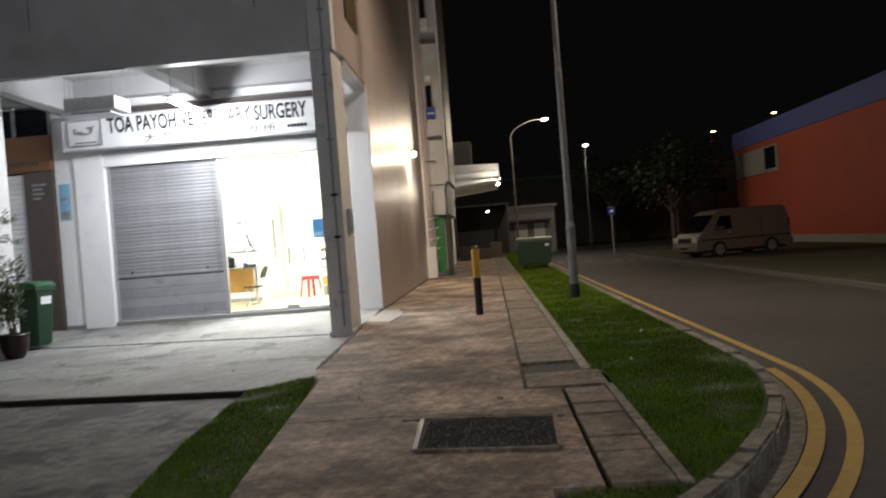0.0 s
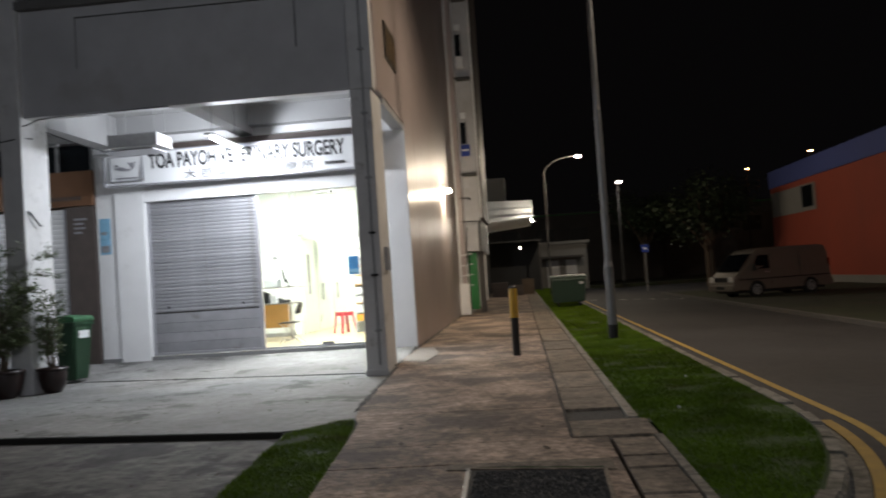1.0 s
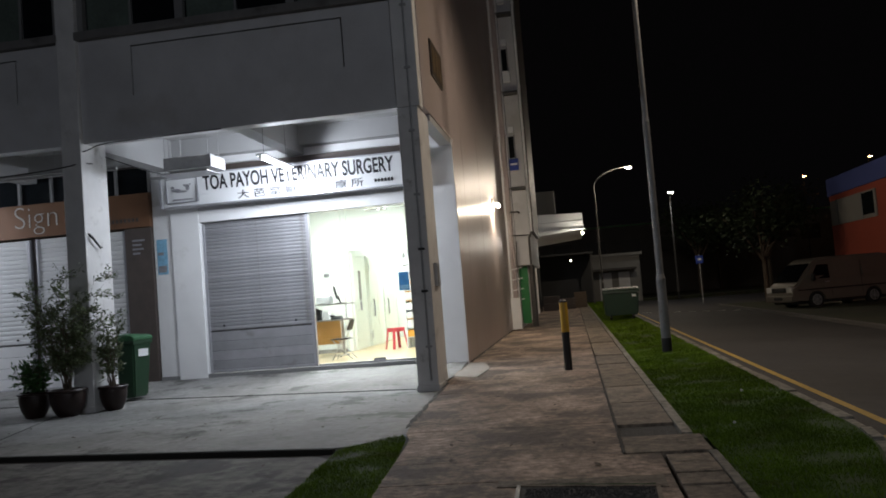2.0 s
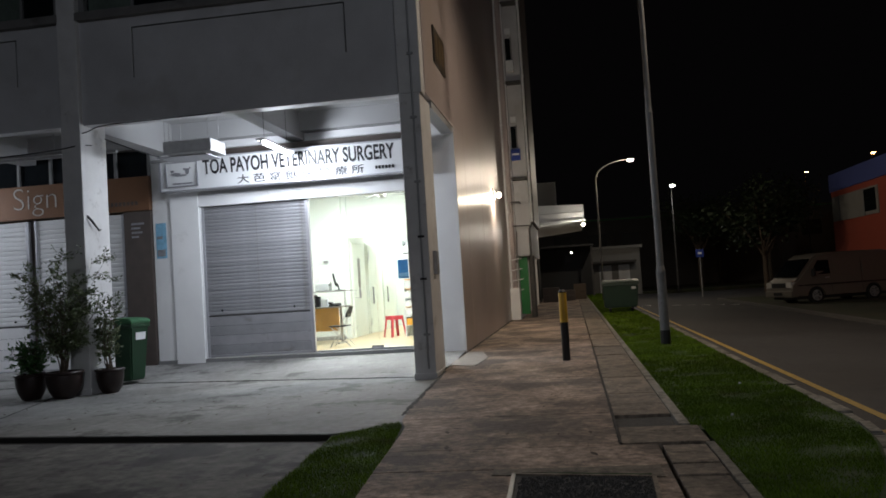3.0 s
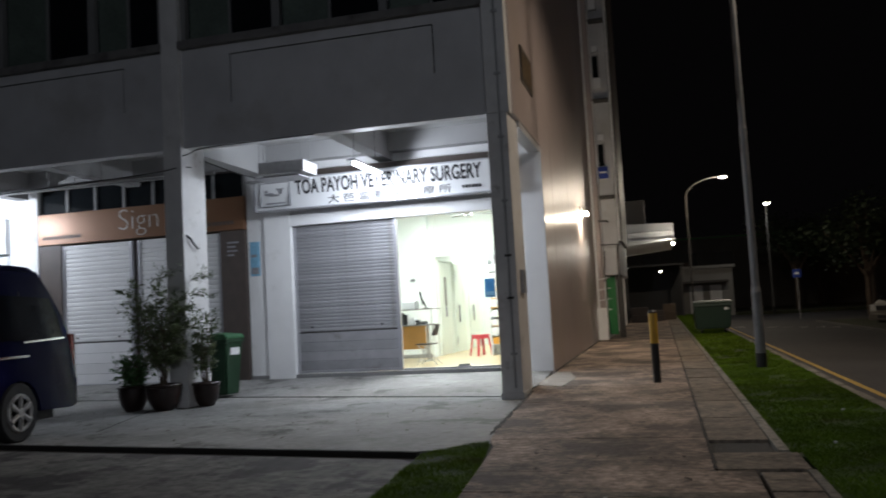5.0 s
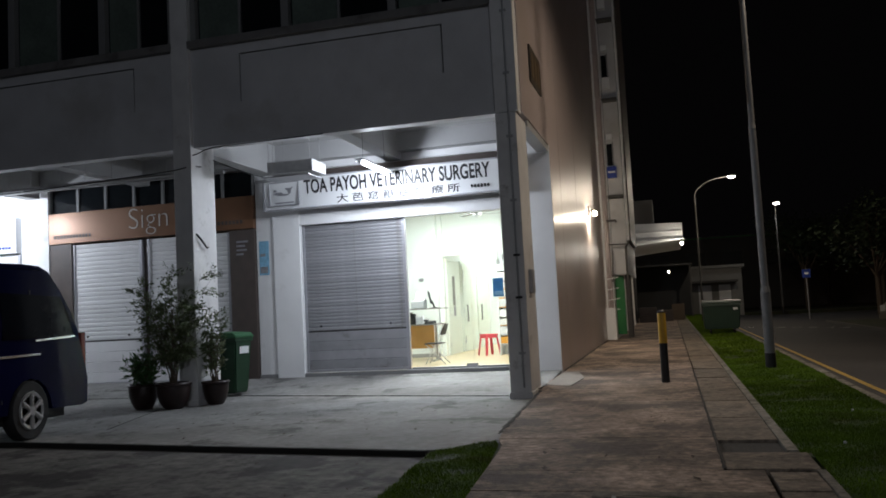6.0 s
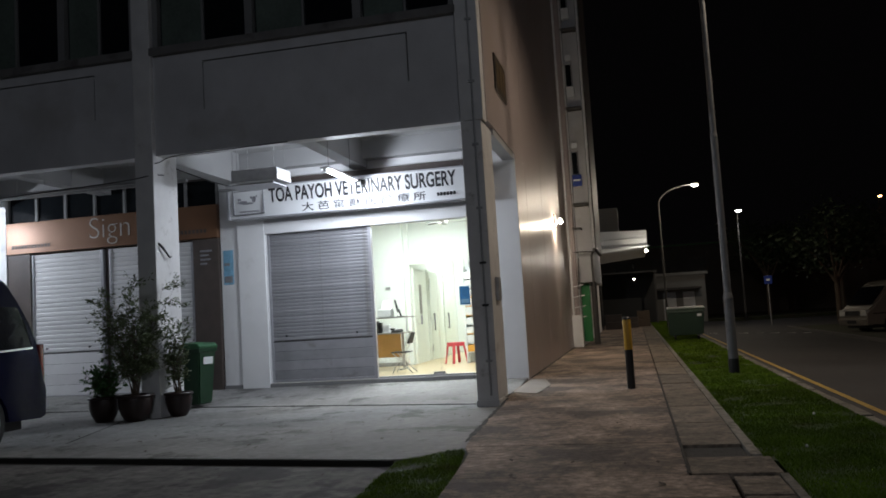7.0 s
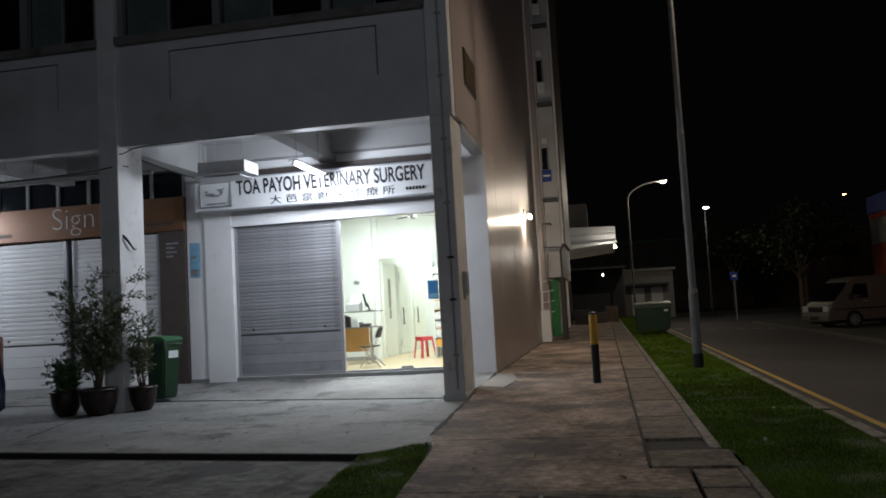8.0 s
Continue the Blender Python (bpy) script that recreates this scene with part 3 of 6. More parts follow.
part("canopy_lip", box(B(), -1.62, 0.72, 34.9, 35.0, 3.62, 3.70, 0.01), M_SHOPWALL, canopy)
part("canopy_tank", box(B(), -1.25, -0.45, 35.4, 36.6, 4.38, 5.4, 0.03), M_FARWALL, canopy, "grey tank standing on the canopy")
bulb = part("canopy_bulb", lathe(B(), [(0.01, -0.06), (0.05, -0.035), (0.06, 0.0), (0.035, 0.05)], (0.60, 34.70, 3.45), 14), G_BULB, canopy, "small lit bulb")
part("bulb_stem", rod(B(), (0.60, 34.70, 3.49), (0.60, 35.02, 3.72), 0.02, seg=8), M_TRIM, bulb)
# ---- signs over the surgery ----
sign = thing("shop_sign", (-5.2, 15.55, 3.55), "long white sign board with black lettering above the shop front", "sign")
bm = B()
prism(bm, [(15.55, 4.15), (15.62, 3.55), (15.82, 3.55), (15.82, 4.15)], -8.05, -2.52, "x")
part("board", bm, M_SIGN, sign)
bm = B()
box(bm, -8.07, -2.50, 15.54, 15.84, 4.15, 4.18)
box(bm, -8.07, -2.50, 15.60, 15.84, 3.525, 3.55)
box(bm, -8.09, -8.05, 15.55, 15.84, 3.53, 4.18)
part("board_rim", bm, M_ALUFRAME, sign)
lettering("lettering", "TOA PAYOH VETERINARY SURGERY", M_BLACK, sign, -7.15, -3.22, 3.83, 0.285, 15.548, 0.005, bold=0.022, lean=0.1167, lean_z=4.15)
lettering("lettering_small", "大 芭 窰 獸 医 診 療 所", M_BLACK, sign, -6.45, -3.85, 3.60, 0.155, 15.548, 0.004, bold=0.006, lean=0.1167, lean_z=4.15)
bm = B()
for i in range(6):
    box(bm, -3.62 + i * 0.066, -3.58 + i * 0.066, 15.585, 15.61, 3.64, 3.70)
part("number_bars", bm, M_BLACK, sign)
bm = B()
for a, b, c, d in ((-7.95, -7.27, 4.09, 4.105), (-7.95, -7.27, 3.61, 3.625), (-7.95, -7.935, 3.61, 4.105), (-7.285, -7.27, 3.61, 4.105)):
    box(bm, a, b, 15.55, 15.60, c, d)
part("logo_border", bm, M_GREYINK, sign)
for dx, dz, w_, h_ in ((-0.13, 0.0, 1.1, 0.30), (-0.02, -0.03, 1.3, 0.22), (0.12, 0.06, 0.45, 0.8), (-0.20, 0.06, 0.4, 0.25), (0.18, 0.12, 0.35, 0.3), (0.06, 0.10, 0.3, 0.35)):
    bm = B()
    lathe(bm, [(0.01, -0.005), (0.10, 0.0), (0.01, 0.005)], (0, 0, 0), 16)
    bm.transform(pose(-7.61 + dx, 15.572, 3.87 + dz, 90) @ Matrix.Diagonal((w_, h_, 1, 1)))
    part("logo_shape", bm, M_GREYINK, sign)
part("logo_bar", box(B(), -7.82, -7.40, 15.585, 15.61, 3.665, 3.69), M_GREYINK, sign)
part("end_logo", box(B(), -3.0, -2.6, 15.55, 15.59, 3.80, 3.95), M_BLUE, sign)
bm = B()
for a, b, c, d in ((-3.02, -2.58, 4.09, 4.10), (-3.02, -2.58, 3.61, 3.62), (-3.02, -3.01, 3.61, 4.10)):
    box(bm, a, b, 15.55, 15.60, c, d)
part("end_border", bm, M_BLACK, sign)
tagged(finish("trunking", box(B(), -7.4, -2.5, 15.86, 15.99, 4.22, 4.36, 0.01), M_DARKTIMBER), "dark brown cable trunking above the sign", "trunking", kind="structure")


# ---- roller shutters ----
def shutter(name, x0, x1, z0, z1, y, slat_h, material, label, plain_z=None):
    """Slats one by one between two guide rails, with a plain lower panel and a bottom bar."""
    ob = thing(name, ((x0 + x1) / 2, y, z0), label, "shutter")
    h = slat_h
    prof = [(0, 0), (-0.009, 0.12 * h), (-0.012, 0.5 * h), (-0.009, 0.82 * h), (0.0, 0.92 * h), (0.006, h), (0.012, h), (0.012, 0)]
    bm = B()
    prism(bm, prof, x0 + 0.05, x1 - 0.05, "x")
    me = bpy.data.meshes.new("slat")
    bm.to_mesh(me)
    bm.free()
    me.materials.append(material)
    z = plain_z or z0 + 0.1
    while z < z1 - 0.01:
        s = new("slat", me)
        s.parent = ob
        s.matrix_parent_inverse = ob.matrix_basis.inverted()
        s.location = (0, y + random.uniform(-0.002, 0.002), z)
        z += h
    # Unseen sheet added behind the slats so no room light leaks through.
    part("curtain_back", box(B(), x0 + 0.03, x1 - 0.03, y + 0.016, y + 0.024, z0, z1), M_TRIM, ob)
    if plain_z:
        rise = (plain_z - 0.03 - z0 - 0.05) / 4
        for k in range(4):
            part("lower_panel", box(B(), x0 + 0.05, x1 - 0.05, y - 0.010 - 0.003 * (k % 2), y + 0.012, z0 + 0.052 + k * rise, z0 + 0.046 + (k + 1) * rise, 0.004), material, ob)
        part("lock_bar", box(B(), x0 + 0.05, x1 - 0.05, y - 0.016, y + 0.012, plain_z - 0.026, plain_z - 0.010, 0.003), M_FARDARK, ob)
        for xk in (x0 + 0.35, x1 - 0.4):
            part("lock", rod(B(), (xk, y - 0.03, plain_z + 0.09), (xk, y, plain_z + 0.09), 0.022, seg=12), M_TRIM, ob)
    part("bottom_bar", box(B(), x0 + 0.05, x1 - 0.05, y - 0.02, y + 0.02, z0, z0 + 0.05, 0.004), M_ALUFRAME, ob)
    for a, b in ((x0, x0 + 0.05), (x1 - 0.07, x1)):
        part("guide_rail", box(B(), a, b, y - 0.04, y + 0.05, z0, z1, 0.004), M_ALUFRAME, ob)
    return ob


shutter("roller_shutter", -7.45, -5.16, FL - 0.01, 3.22, S + 0.06, 0.07, M_ALU, "closed grey aluminium roller shutter with a plain lower panel", 0.98)
shutter("roller_shutter", -13.15, -11.32, 0.0, 3.2, S, 0.10, M_WHITESLAT, "closed white slatted roller shutter of the brown shop", 1.0)
shutter("roller_shutter", -11.18, -9.12, 0.0, 3.2, S, 0.10, M_WHITESLAT, "closed white slatted roller shutter beside the column", 1.0)
shutter("roller_shutter", -18.5, -14.6, 0.0, 3.1, S, 0.10, M_WHITESLAT, "closed white slatted roller shutter of the far shop", 1.0)

# brown fascia and transom windows of the neighbour
fascia = thing("fascia_sign", (-11, S - 0.1, 3.22), "copper-brown fascia sign with cream lettering over white shutters", "sign")
part("board", box(B(), -13.75, -8.52, S - 0.10, S + 0.04, 3.24, 3.95, 0.01), M_COPPER, fascia)
lettering("lettering", "Sign", M_CREAM, fascia, -11.6, -10.6, 3.30, 0.60, S - 0.104, 0.008, bold=-0.022)
for x, w_, n_ in ((-13.6, 0.085, 12), (-9.55, 0.09, 9)):
    bm = B()
    for i in range(n_):
        box(bm, x + i * w_, x + i * w_ + 0.06, S - 0.106, S - 0.10, 3.36, 3.44)
    part("small_print_bars", bm, M_DARKTIMBER, fascia)
transom = thing("transom_window", (-11, S, 3.95), "row of dark transom windows above the brown fascia", "window", kind="structure")
part("glass", box(B(), -13.75, -8.52, S + 0.02, S + 0.04, 3.96, 4.5), M_DARKGLASS, transom)
for i in range(8):
    x = -13.75 + i * 0.745
    part("bar", box(B(), x - 0.03, x + 0.03, S - 0.03, S + 0.035, 3.96, 4.5, 0.004), M_FRAME, transom)
for a, b in ((-13.75, -13.15), (-9.12, -8.52)):
    tagged(finish("pilaster", box(B(), a, b, S - 0.07, S + 0.04, -0.12, 3.23, 0.008), M_DARKTIMBER), "dark brown clad pilaster", "pilaster", kind="structure")
bm = B()
for i, w_ in enumerate((0.28, 0.2, 0.24, 0.16)):
    box(bm, -8.95, -8.95 + w_, S - 0.078, S - 0.071, 2.95 - 0.09 * i, 2.99 - 0.09 * i)
notice = thing("door_notice", (-8.8, S - 0.07, 2.7), "small cream lines of print on the brown pilaster", "notice")
part("print_bars", bm, M_GREYINK, notice)
far_sign = thing("far_shop_sign", (-16.5, S - 0.1, 3.2), "white lit shop sign with dark print bars", "sign")
part("board", box(B(), -19.0, -14.62, S - 0.14, S + 0.04, 3.12, 3.95, 0.01), M_SIGN, far_sign)
bm = B()
for i in range(4):
    box(bm, -15.1 + i * 0.09, -15.04 + i * 0.09, S - 0.15, S - 0.14, 3.22, 3.28)
box(bm, -16.6, -15.5, S - 0.15, S - 0.14, 3.2, 3.4)
part("print_bars", bm, M_BLUE, far_sign)

# shop glass beside the shutter
glazing = thing("glass_door", (-3.8, S, FL), "clear frameless glass shop front beside the shutter", "door", kind="structure")
for a, b in ((-5.14, -3.86), (-3.85, -2.81)):
    g = part("pane", box(B(), a, b, S + 0.10, S + 0.11, FL + 0.02, 3.22), M_GLASS, glazing)
    g.visible_shadow = False
part("floor_track", box(B(), -5.14, -2.81, S + 0.05, S + 0.16, FL - 0.015, FL + 0.02), M_ALUFRAME, glazing)
part("patch_fitting", box(B(), -4.02, -3.78, S + 0.085, S + 0.125, FL + 0.02, FL + 0.07, 0.005), M_STEEL, glazing)
poster = thing("poster", (-3.3, S + 0.09, 1.5), "small blue poster stuck on the glass", "poster")
part("sheet", box(B(), -3.40, -3.19, S + 0.092, S + 0.096, 1.49, 1.86), M_POSTER, poster)
part("print_band", box(B(), -3.38, -3.21, S + 0.088, S + 0.092, 1.52, 1.60), M_LIGHTBLUE, poster)
poster = thing("wall_poster", (-8.35, S - 0.01, 2.2), "tall light-blue notice on the white pier", "poster")
part("sheet", box(B(), -8.45, -8.22, S - 0.006, S - 0.002, 2.22, 2.95), M_LIGHTBLUE, poster)
bm = B()
part("print_bar", box(bm, -8.43, -8.25, S - 0.009, S - 0.006, 2.26, 2.40), M_GREYINK, poster)
part("print_bar", box(B(), -8.43, -8.30, S - 0.009, S - 0.006, 2.62, 2.68), M_GREYINK, poster)

# ---- lamps ----
def tube_lamp(a, b, label):
    a, b = Vector(a), Vector(b)
    ob = thing("fluorescent_lamp", (a + b) / 2, label, "lamp", "tubes under the covered walk")
    d = (b - a).normalized()
    part("tube", rod(B(), a, b, 0.019, seg=10), G_TUBE, ob, "glowing white tube")
    bm = B()
    up = Vector((0, 0, 0.05))
    lo_, hi_ = a + up - d * 0.06, b + up + d * 0.06
    wx, wy = (0.08, 0.0) if abs(d.y) > 0.5 else (0.0, 0.08)
    box(bm, min(lo_.x, hi_.x) - wx, max(lo_.x, hi_.x) + wx, min(lo_.y, hi_.y) - wy, max(lo_.y, hi_.y) + wy, a.z + 0.035, a.z + 0.075, 0.01)
    part("batten", bm, M_SIGN, ob)
    for p in (a - d * 0.02, b + d * 0.02):
        part("lamp_holder", box(B(), p.x - 0.02, p.x + 0.02, p.y - 0.02, p.y + 0.02, p.z - 0.03, p.z + 0.05), M_SIGN, ob)
    for p in (a + d * 0.15, b - d * 0.15):
        part("hanger", rod(B(), p + up, (p.x, p.y, 4.93), 0.004, seg=6), M_RUBBER, ob)
    return ob


tube_lamp((-5.12, 13.52, 3.95), (-5.12, 14.98, 3.95), "lit fluorescent tube lamp hung below the soffit")
tube_lamp((-16.1, 14.1, 3.92), (-14.7, 14.1, 3.92), "lit fluorescent tube lamp before the far shop")
wall_lamp = thing("wall_lamp", (W, 23.4, 3.8), "lit bulkhead lamp on the end wall", "lamp")
part("bulb", lathe(B(), [(0.02, -0.07), (0.05, -0.045), (0.06, 0), (0.05, 0.045), (0.02, 0.07)], (W + 0.19, 23.4, 3.76), 16), G_BULB, wall_lamp, smooth=True)
part("housing", box(B(), W, W + 0.06, 23.3, 23.5, 3.66, 3.98, 0.015), M_GALV, wall_lamp)
part("bracket", rod(B(), (W, 23.4, 3.94), (W + 0.18, 23.4, 3.84), 0.015), M_GALV, wall_lamp)


def street_lamp(x, y, top, reach, label, black=0.3, scale=1.0, glow_mat=None, pole_mat=None, head=1.0, arm_dir=(1, 0)):
    ob = thing("street_lamp", (x, y, ground_z(x) if x > 2.4 else 0), label, "street lamp", "street lamps")
    bm = B()
    z0 = -0.05
    rod(bm, (x, y, z0 + black), (x, y, 1.32), 0.085 * scale, 0.082 * scale, 20)
    rod(bm, (x, y, 1.30), (x, y, 1.40), 0.088 * scale, 0.066 * scale, 20)
    rod(bm, (x, y, 1.38), (x, y, 4.2), 0.064 * scale, 0.06 * scale, 20)
    rod(bm, (x, y, 4.18), (x, y, 4.28), 0.066 * scale, 0.052 * scale, 20)
    rod(bm, (x, y, 4.26), (x, y, top - 0.9), 0.052 * scale, 0.042 * scale, 16)
    part("pole", bm, pole_mat or M_GALV, ob, smooth=True)
    part("base_sleeve", rod(B(), (x, y, z0 - 0.2), (x, y, z0 + black), 0.09 * scale, seg=20), M_POLEBLACK, ob, "black painted base", smooth=True)
    bm = B()
    last = Vector((x, y, top - 0.95))
    for i in range(1, 10):
        a = i / 9 * math.pi / 2
        r = reach * 0.9
        p = Vector((x + arm_dir[0] * r * (1 - math.cos(a)), y + arm_dir[1] * r * (1 - math.cos(a)), top - 0.95 + 0.95 * math.sin(a)))
        rod(bm, last, p, 0.035 * scale, seg=10)
        last = p
    part("arm", bm, pole_mat or M_GALV, ob, smooth=True)
    hx, hy = x + arm_dir[0] * reach, y + arm_dir[1] * reach
    part("lantern", lathe(B(), [(0.05 * head, 0.10), (0.14 * head, 0.07), (0.17 * head, 0.0), (0.15 * head, -0.03)], (hx, hy, top), 18), pole_mat or M_GALV, ob, smooth=True)
    part("lens", lathe(B(), [(0.02, -0.09 * head), (0.10 * head, -0.07 * head), (0.14 * head, -0.03), (0.13 * head, -0.02)], (hx, hy, top), 16), glow_mat or G_LED, ob, "glowing lamp lens", smooth=True)
    return ob


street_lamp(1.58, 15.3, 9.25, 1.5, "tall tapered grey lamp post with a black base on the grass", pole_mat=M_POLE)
street_lamp(1.6, 45.0, 7.42, 1.9, "far lit street lamp with a curved arm", scale=0.85, head=1.3, pole_mat=M_FARDARK)
street_lamp(7.45, 61.0, 7.38, 0.9, "far lit street lamp by the junction", arm_dir=(0, -1), scale=1.0, head=1.5, pole_mat=M_FARDARK)
# Unseen post, added to carry the assumed lamp behind the camera.
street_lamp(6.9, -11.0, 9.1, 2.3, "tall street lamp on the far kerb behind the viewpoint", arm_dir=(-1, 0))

# ---- bollard ----
bollard = thing("bollard", (-0.17, 13.2, 0), "round steel bollard, yellow above and black below", "bollard")
part("lower_post", rod(B(), (-0.17, 13.2, -0.05), (-0.17, 13.2, 0.60), 0.062, seg=24), M_POLEBLACK, bollard, smooth=True)
part("upper_post", lathe(B(), [(0.0625, 0.60), (0.0625, 1.07), (0.055, 1.09), (0.02, 1.10)], (-0.17, 13.2, 0), 24), M_BOLYELLOW, bollard, smooth=True)
part("cap", lathe(B(), [(0.064, 1.065), (0.064, 1.085), (0.03, 1.115)], (-0.17, 13.2, 0), 24), M_POLEBLACK, bollard, smooth=True)


# ---- bins ----
def wheeled_bin(x, y, z, yaw):
    ob = thing("wheeled_bin", (0, 0, 0), "dark green wheeled bin with a lighter lid and white label", "bin")
    bm = B()
    lo = [bm.verts.new((a * 0.22, b * 0.25, 0.04)) for a, b in ((-1, -1), (1, -1), (1, 1), (-1, 1))]
    hi = [bm.verts.new((a * 0.285, b * 0.34, 0.95)) for a, b in ((-1, -1), (1, -1), (1, 1), (-1, 1))]
    fs = [bm.faces.new(lo[::-1]), bm.faces.new(hi)] + [bm.faces.new((lo[i], lo[(i + 1) % 4], hi[(i + 1) % 4], hi[i])) for i in range(4)]
    bmesh.ops.bevel(bm, geom=list(bm.edges), offset=0.03, segments=2, affect="EDGES")
    part("body", bm, M_BIN, ob, smooth=True)
    part("rim", box(B(), -0.30, 0.30, -0.355, 0.345, 0.90, 0.965, 0.015), M_BIN, ob)
    bm = B()
    prism(bm, [(-0.37, 0.965), (-0.38, 1.0), (-0.30, 1.05), (0.25, 1.075), (0.36, 1.03), (0.36, 0.965)], -0.305, 0.305, "x")
    bmesh.ops.bevel(bm, geom=list(bm.edges), offset=0.012, segments=2, affect="EDGES")
    part("lid", bm, M_BINLID, ob, "lighter green lid", smooth=True)
    part("handle", rod(B(), (-0.22, 0.40, 0.98), (0.22, 0.40, 0.98), 0.017), M_BIN, ob)
    for s in (-1, 1):
        wh = part("wheel", rod(B(), (s * 0.19, 0.27, 0.1), (s * 0.25, 0.27, 0.1), 0.1, seg=20), M_TYRE, ob, smooth=True)
        part("hub", rod(B(), (s * 0.185, 0.27, 0.1), (s * 0.255, 0.27, 0.1), 0.035, seg=12), M_BIN, wh)
    bm = B()
    prism(bm, [(-0.335, 0.70), (-0.328, 0.70), (-0.336, 0.82), (-0.345, 0.82)], -0.14, 0.16, "x")
    part("label", bm, M_SIGN, ob, "white label")
    ob.matrix_basis = pose(x, y, z, 0, 0, yaw) @ Matrix.Diagonal((0.86, 0.84, 1.10, 1))
    return ob


wheeled_bin(-8.05, 14.02, -0.10, 80)

dump = thing("dumpster", (1.62, 29.4, 0), "large dark green wheeled dumpster with a domed lid on the grass", "dumpster")
bm = B()
lo = [bm.verts.new((1.60 + a * 0.55, 29.4 + b * 0.38, 0.16)) for a, b in ((-1, -1), (1, -1), (1, 1), (-1, 1))]
hi = [bm.verts.new((1.62 + a * 0.60, 29.4 + b * 0.42, 0.92)) for a, b in ((-1, -1), (1, -1), (1, 1), (-1, 1))]
bm.faces.new(lo[::-1]), bm.faces.new(hi)
for i in range(4):
    bm.faces.new((lo[i], lo[(i + 1) % 4], hi[(i + 1) % 4], hi[i]))
bmesh.ops.bevel(bm, geom=list(bm.edges), offset=0.035, segments=2, affect="EDGES")
part("body", bm, M_DUMP, dump, smooth=True)
bm = B()
prism(bm, [(28.94, 0.92), (28.96, 1.0), (29.2, 1.10), (29.6, 1.12), (29.84, 1.0), (29.86, 0.92)], 1.0, 2.24, "x")
bmesh.ops.bevel(bm, geom=list(bm.edges), offset=0.015, segments=2, affect="EDGES")
part("lid", bm, M_DUMP, dump, smooth=True)
for a in (-0.38, 0.38):
    for b in (-0.26, 0.26):
        part("castor", rod(B(), (1.60 + a, 29.4 + b, 0.1), (1.64 + a, 29.4 + b, 0.1), 0.1, seg=16), M_TYRE, dump)
        part("castor_fork", box(B(), 1.59 + a, 1.65 + a, 29.37 + b, 29.43 + b, 0.1, 0.24), M_GALV, dump)
part("label", box(B(), 1.98, 2.12, 28.975, 28.99, 0.78, 0.86), M_SIGN, dump, "white label")
bm = B()
for i in range(3):
    box(bm, 1.45, 1.78 - 0.06 * i, 28.99 + 0.012 * i, 29.06, 0.80 - i * 0.09, 0.835 - i * 0.09)
part("print_bars", bm, M_GREYINK, dump)


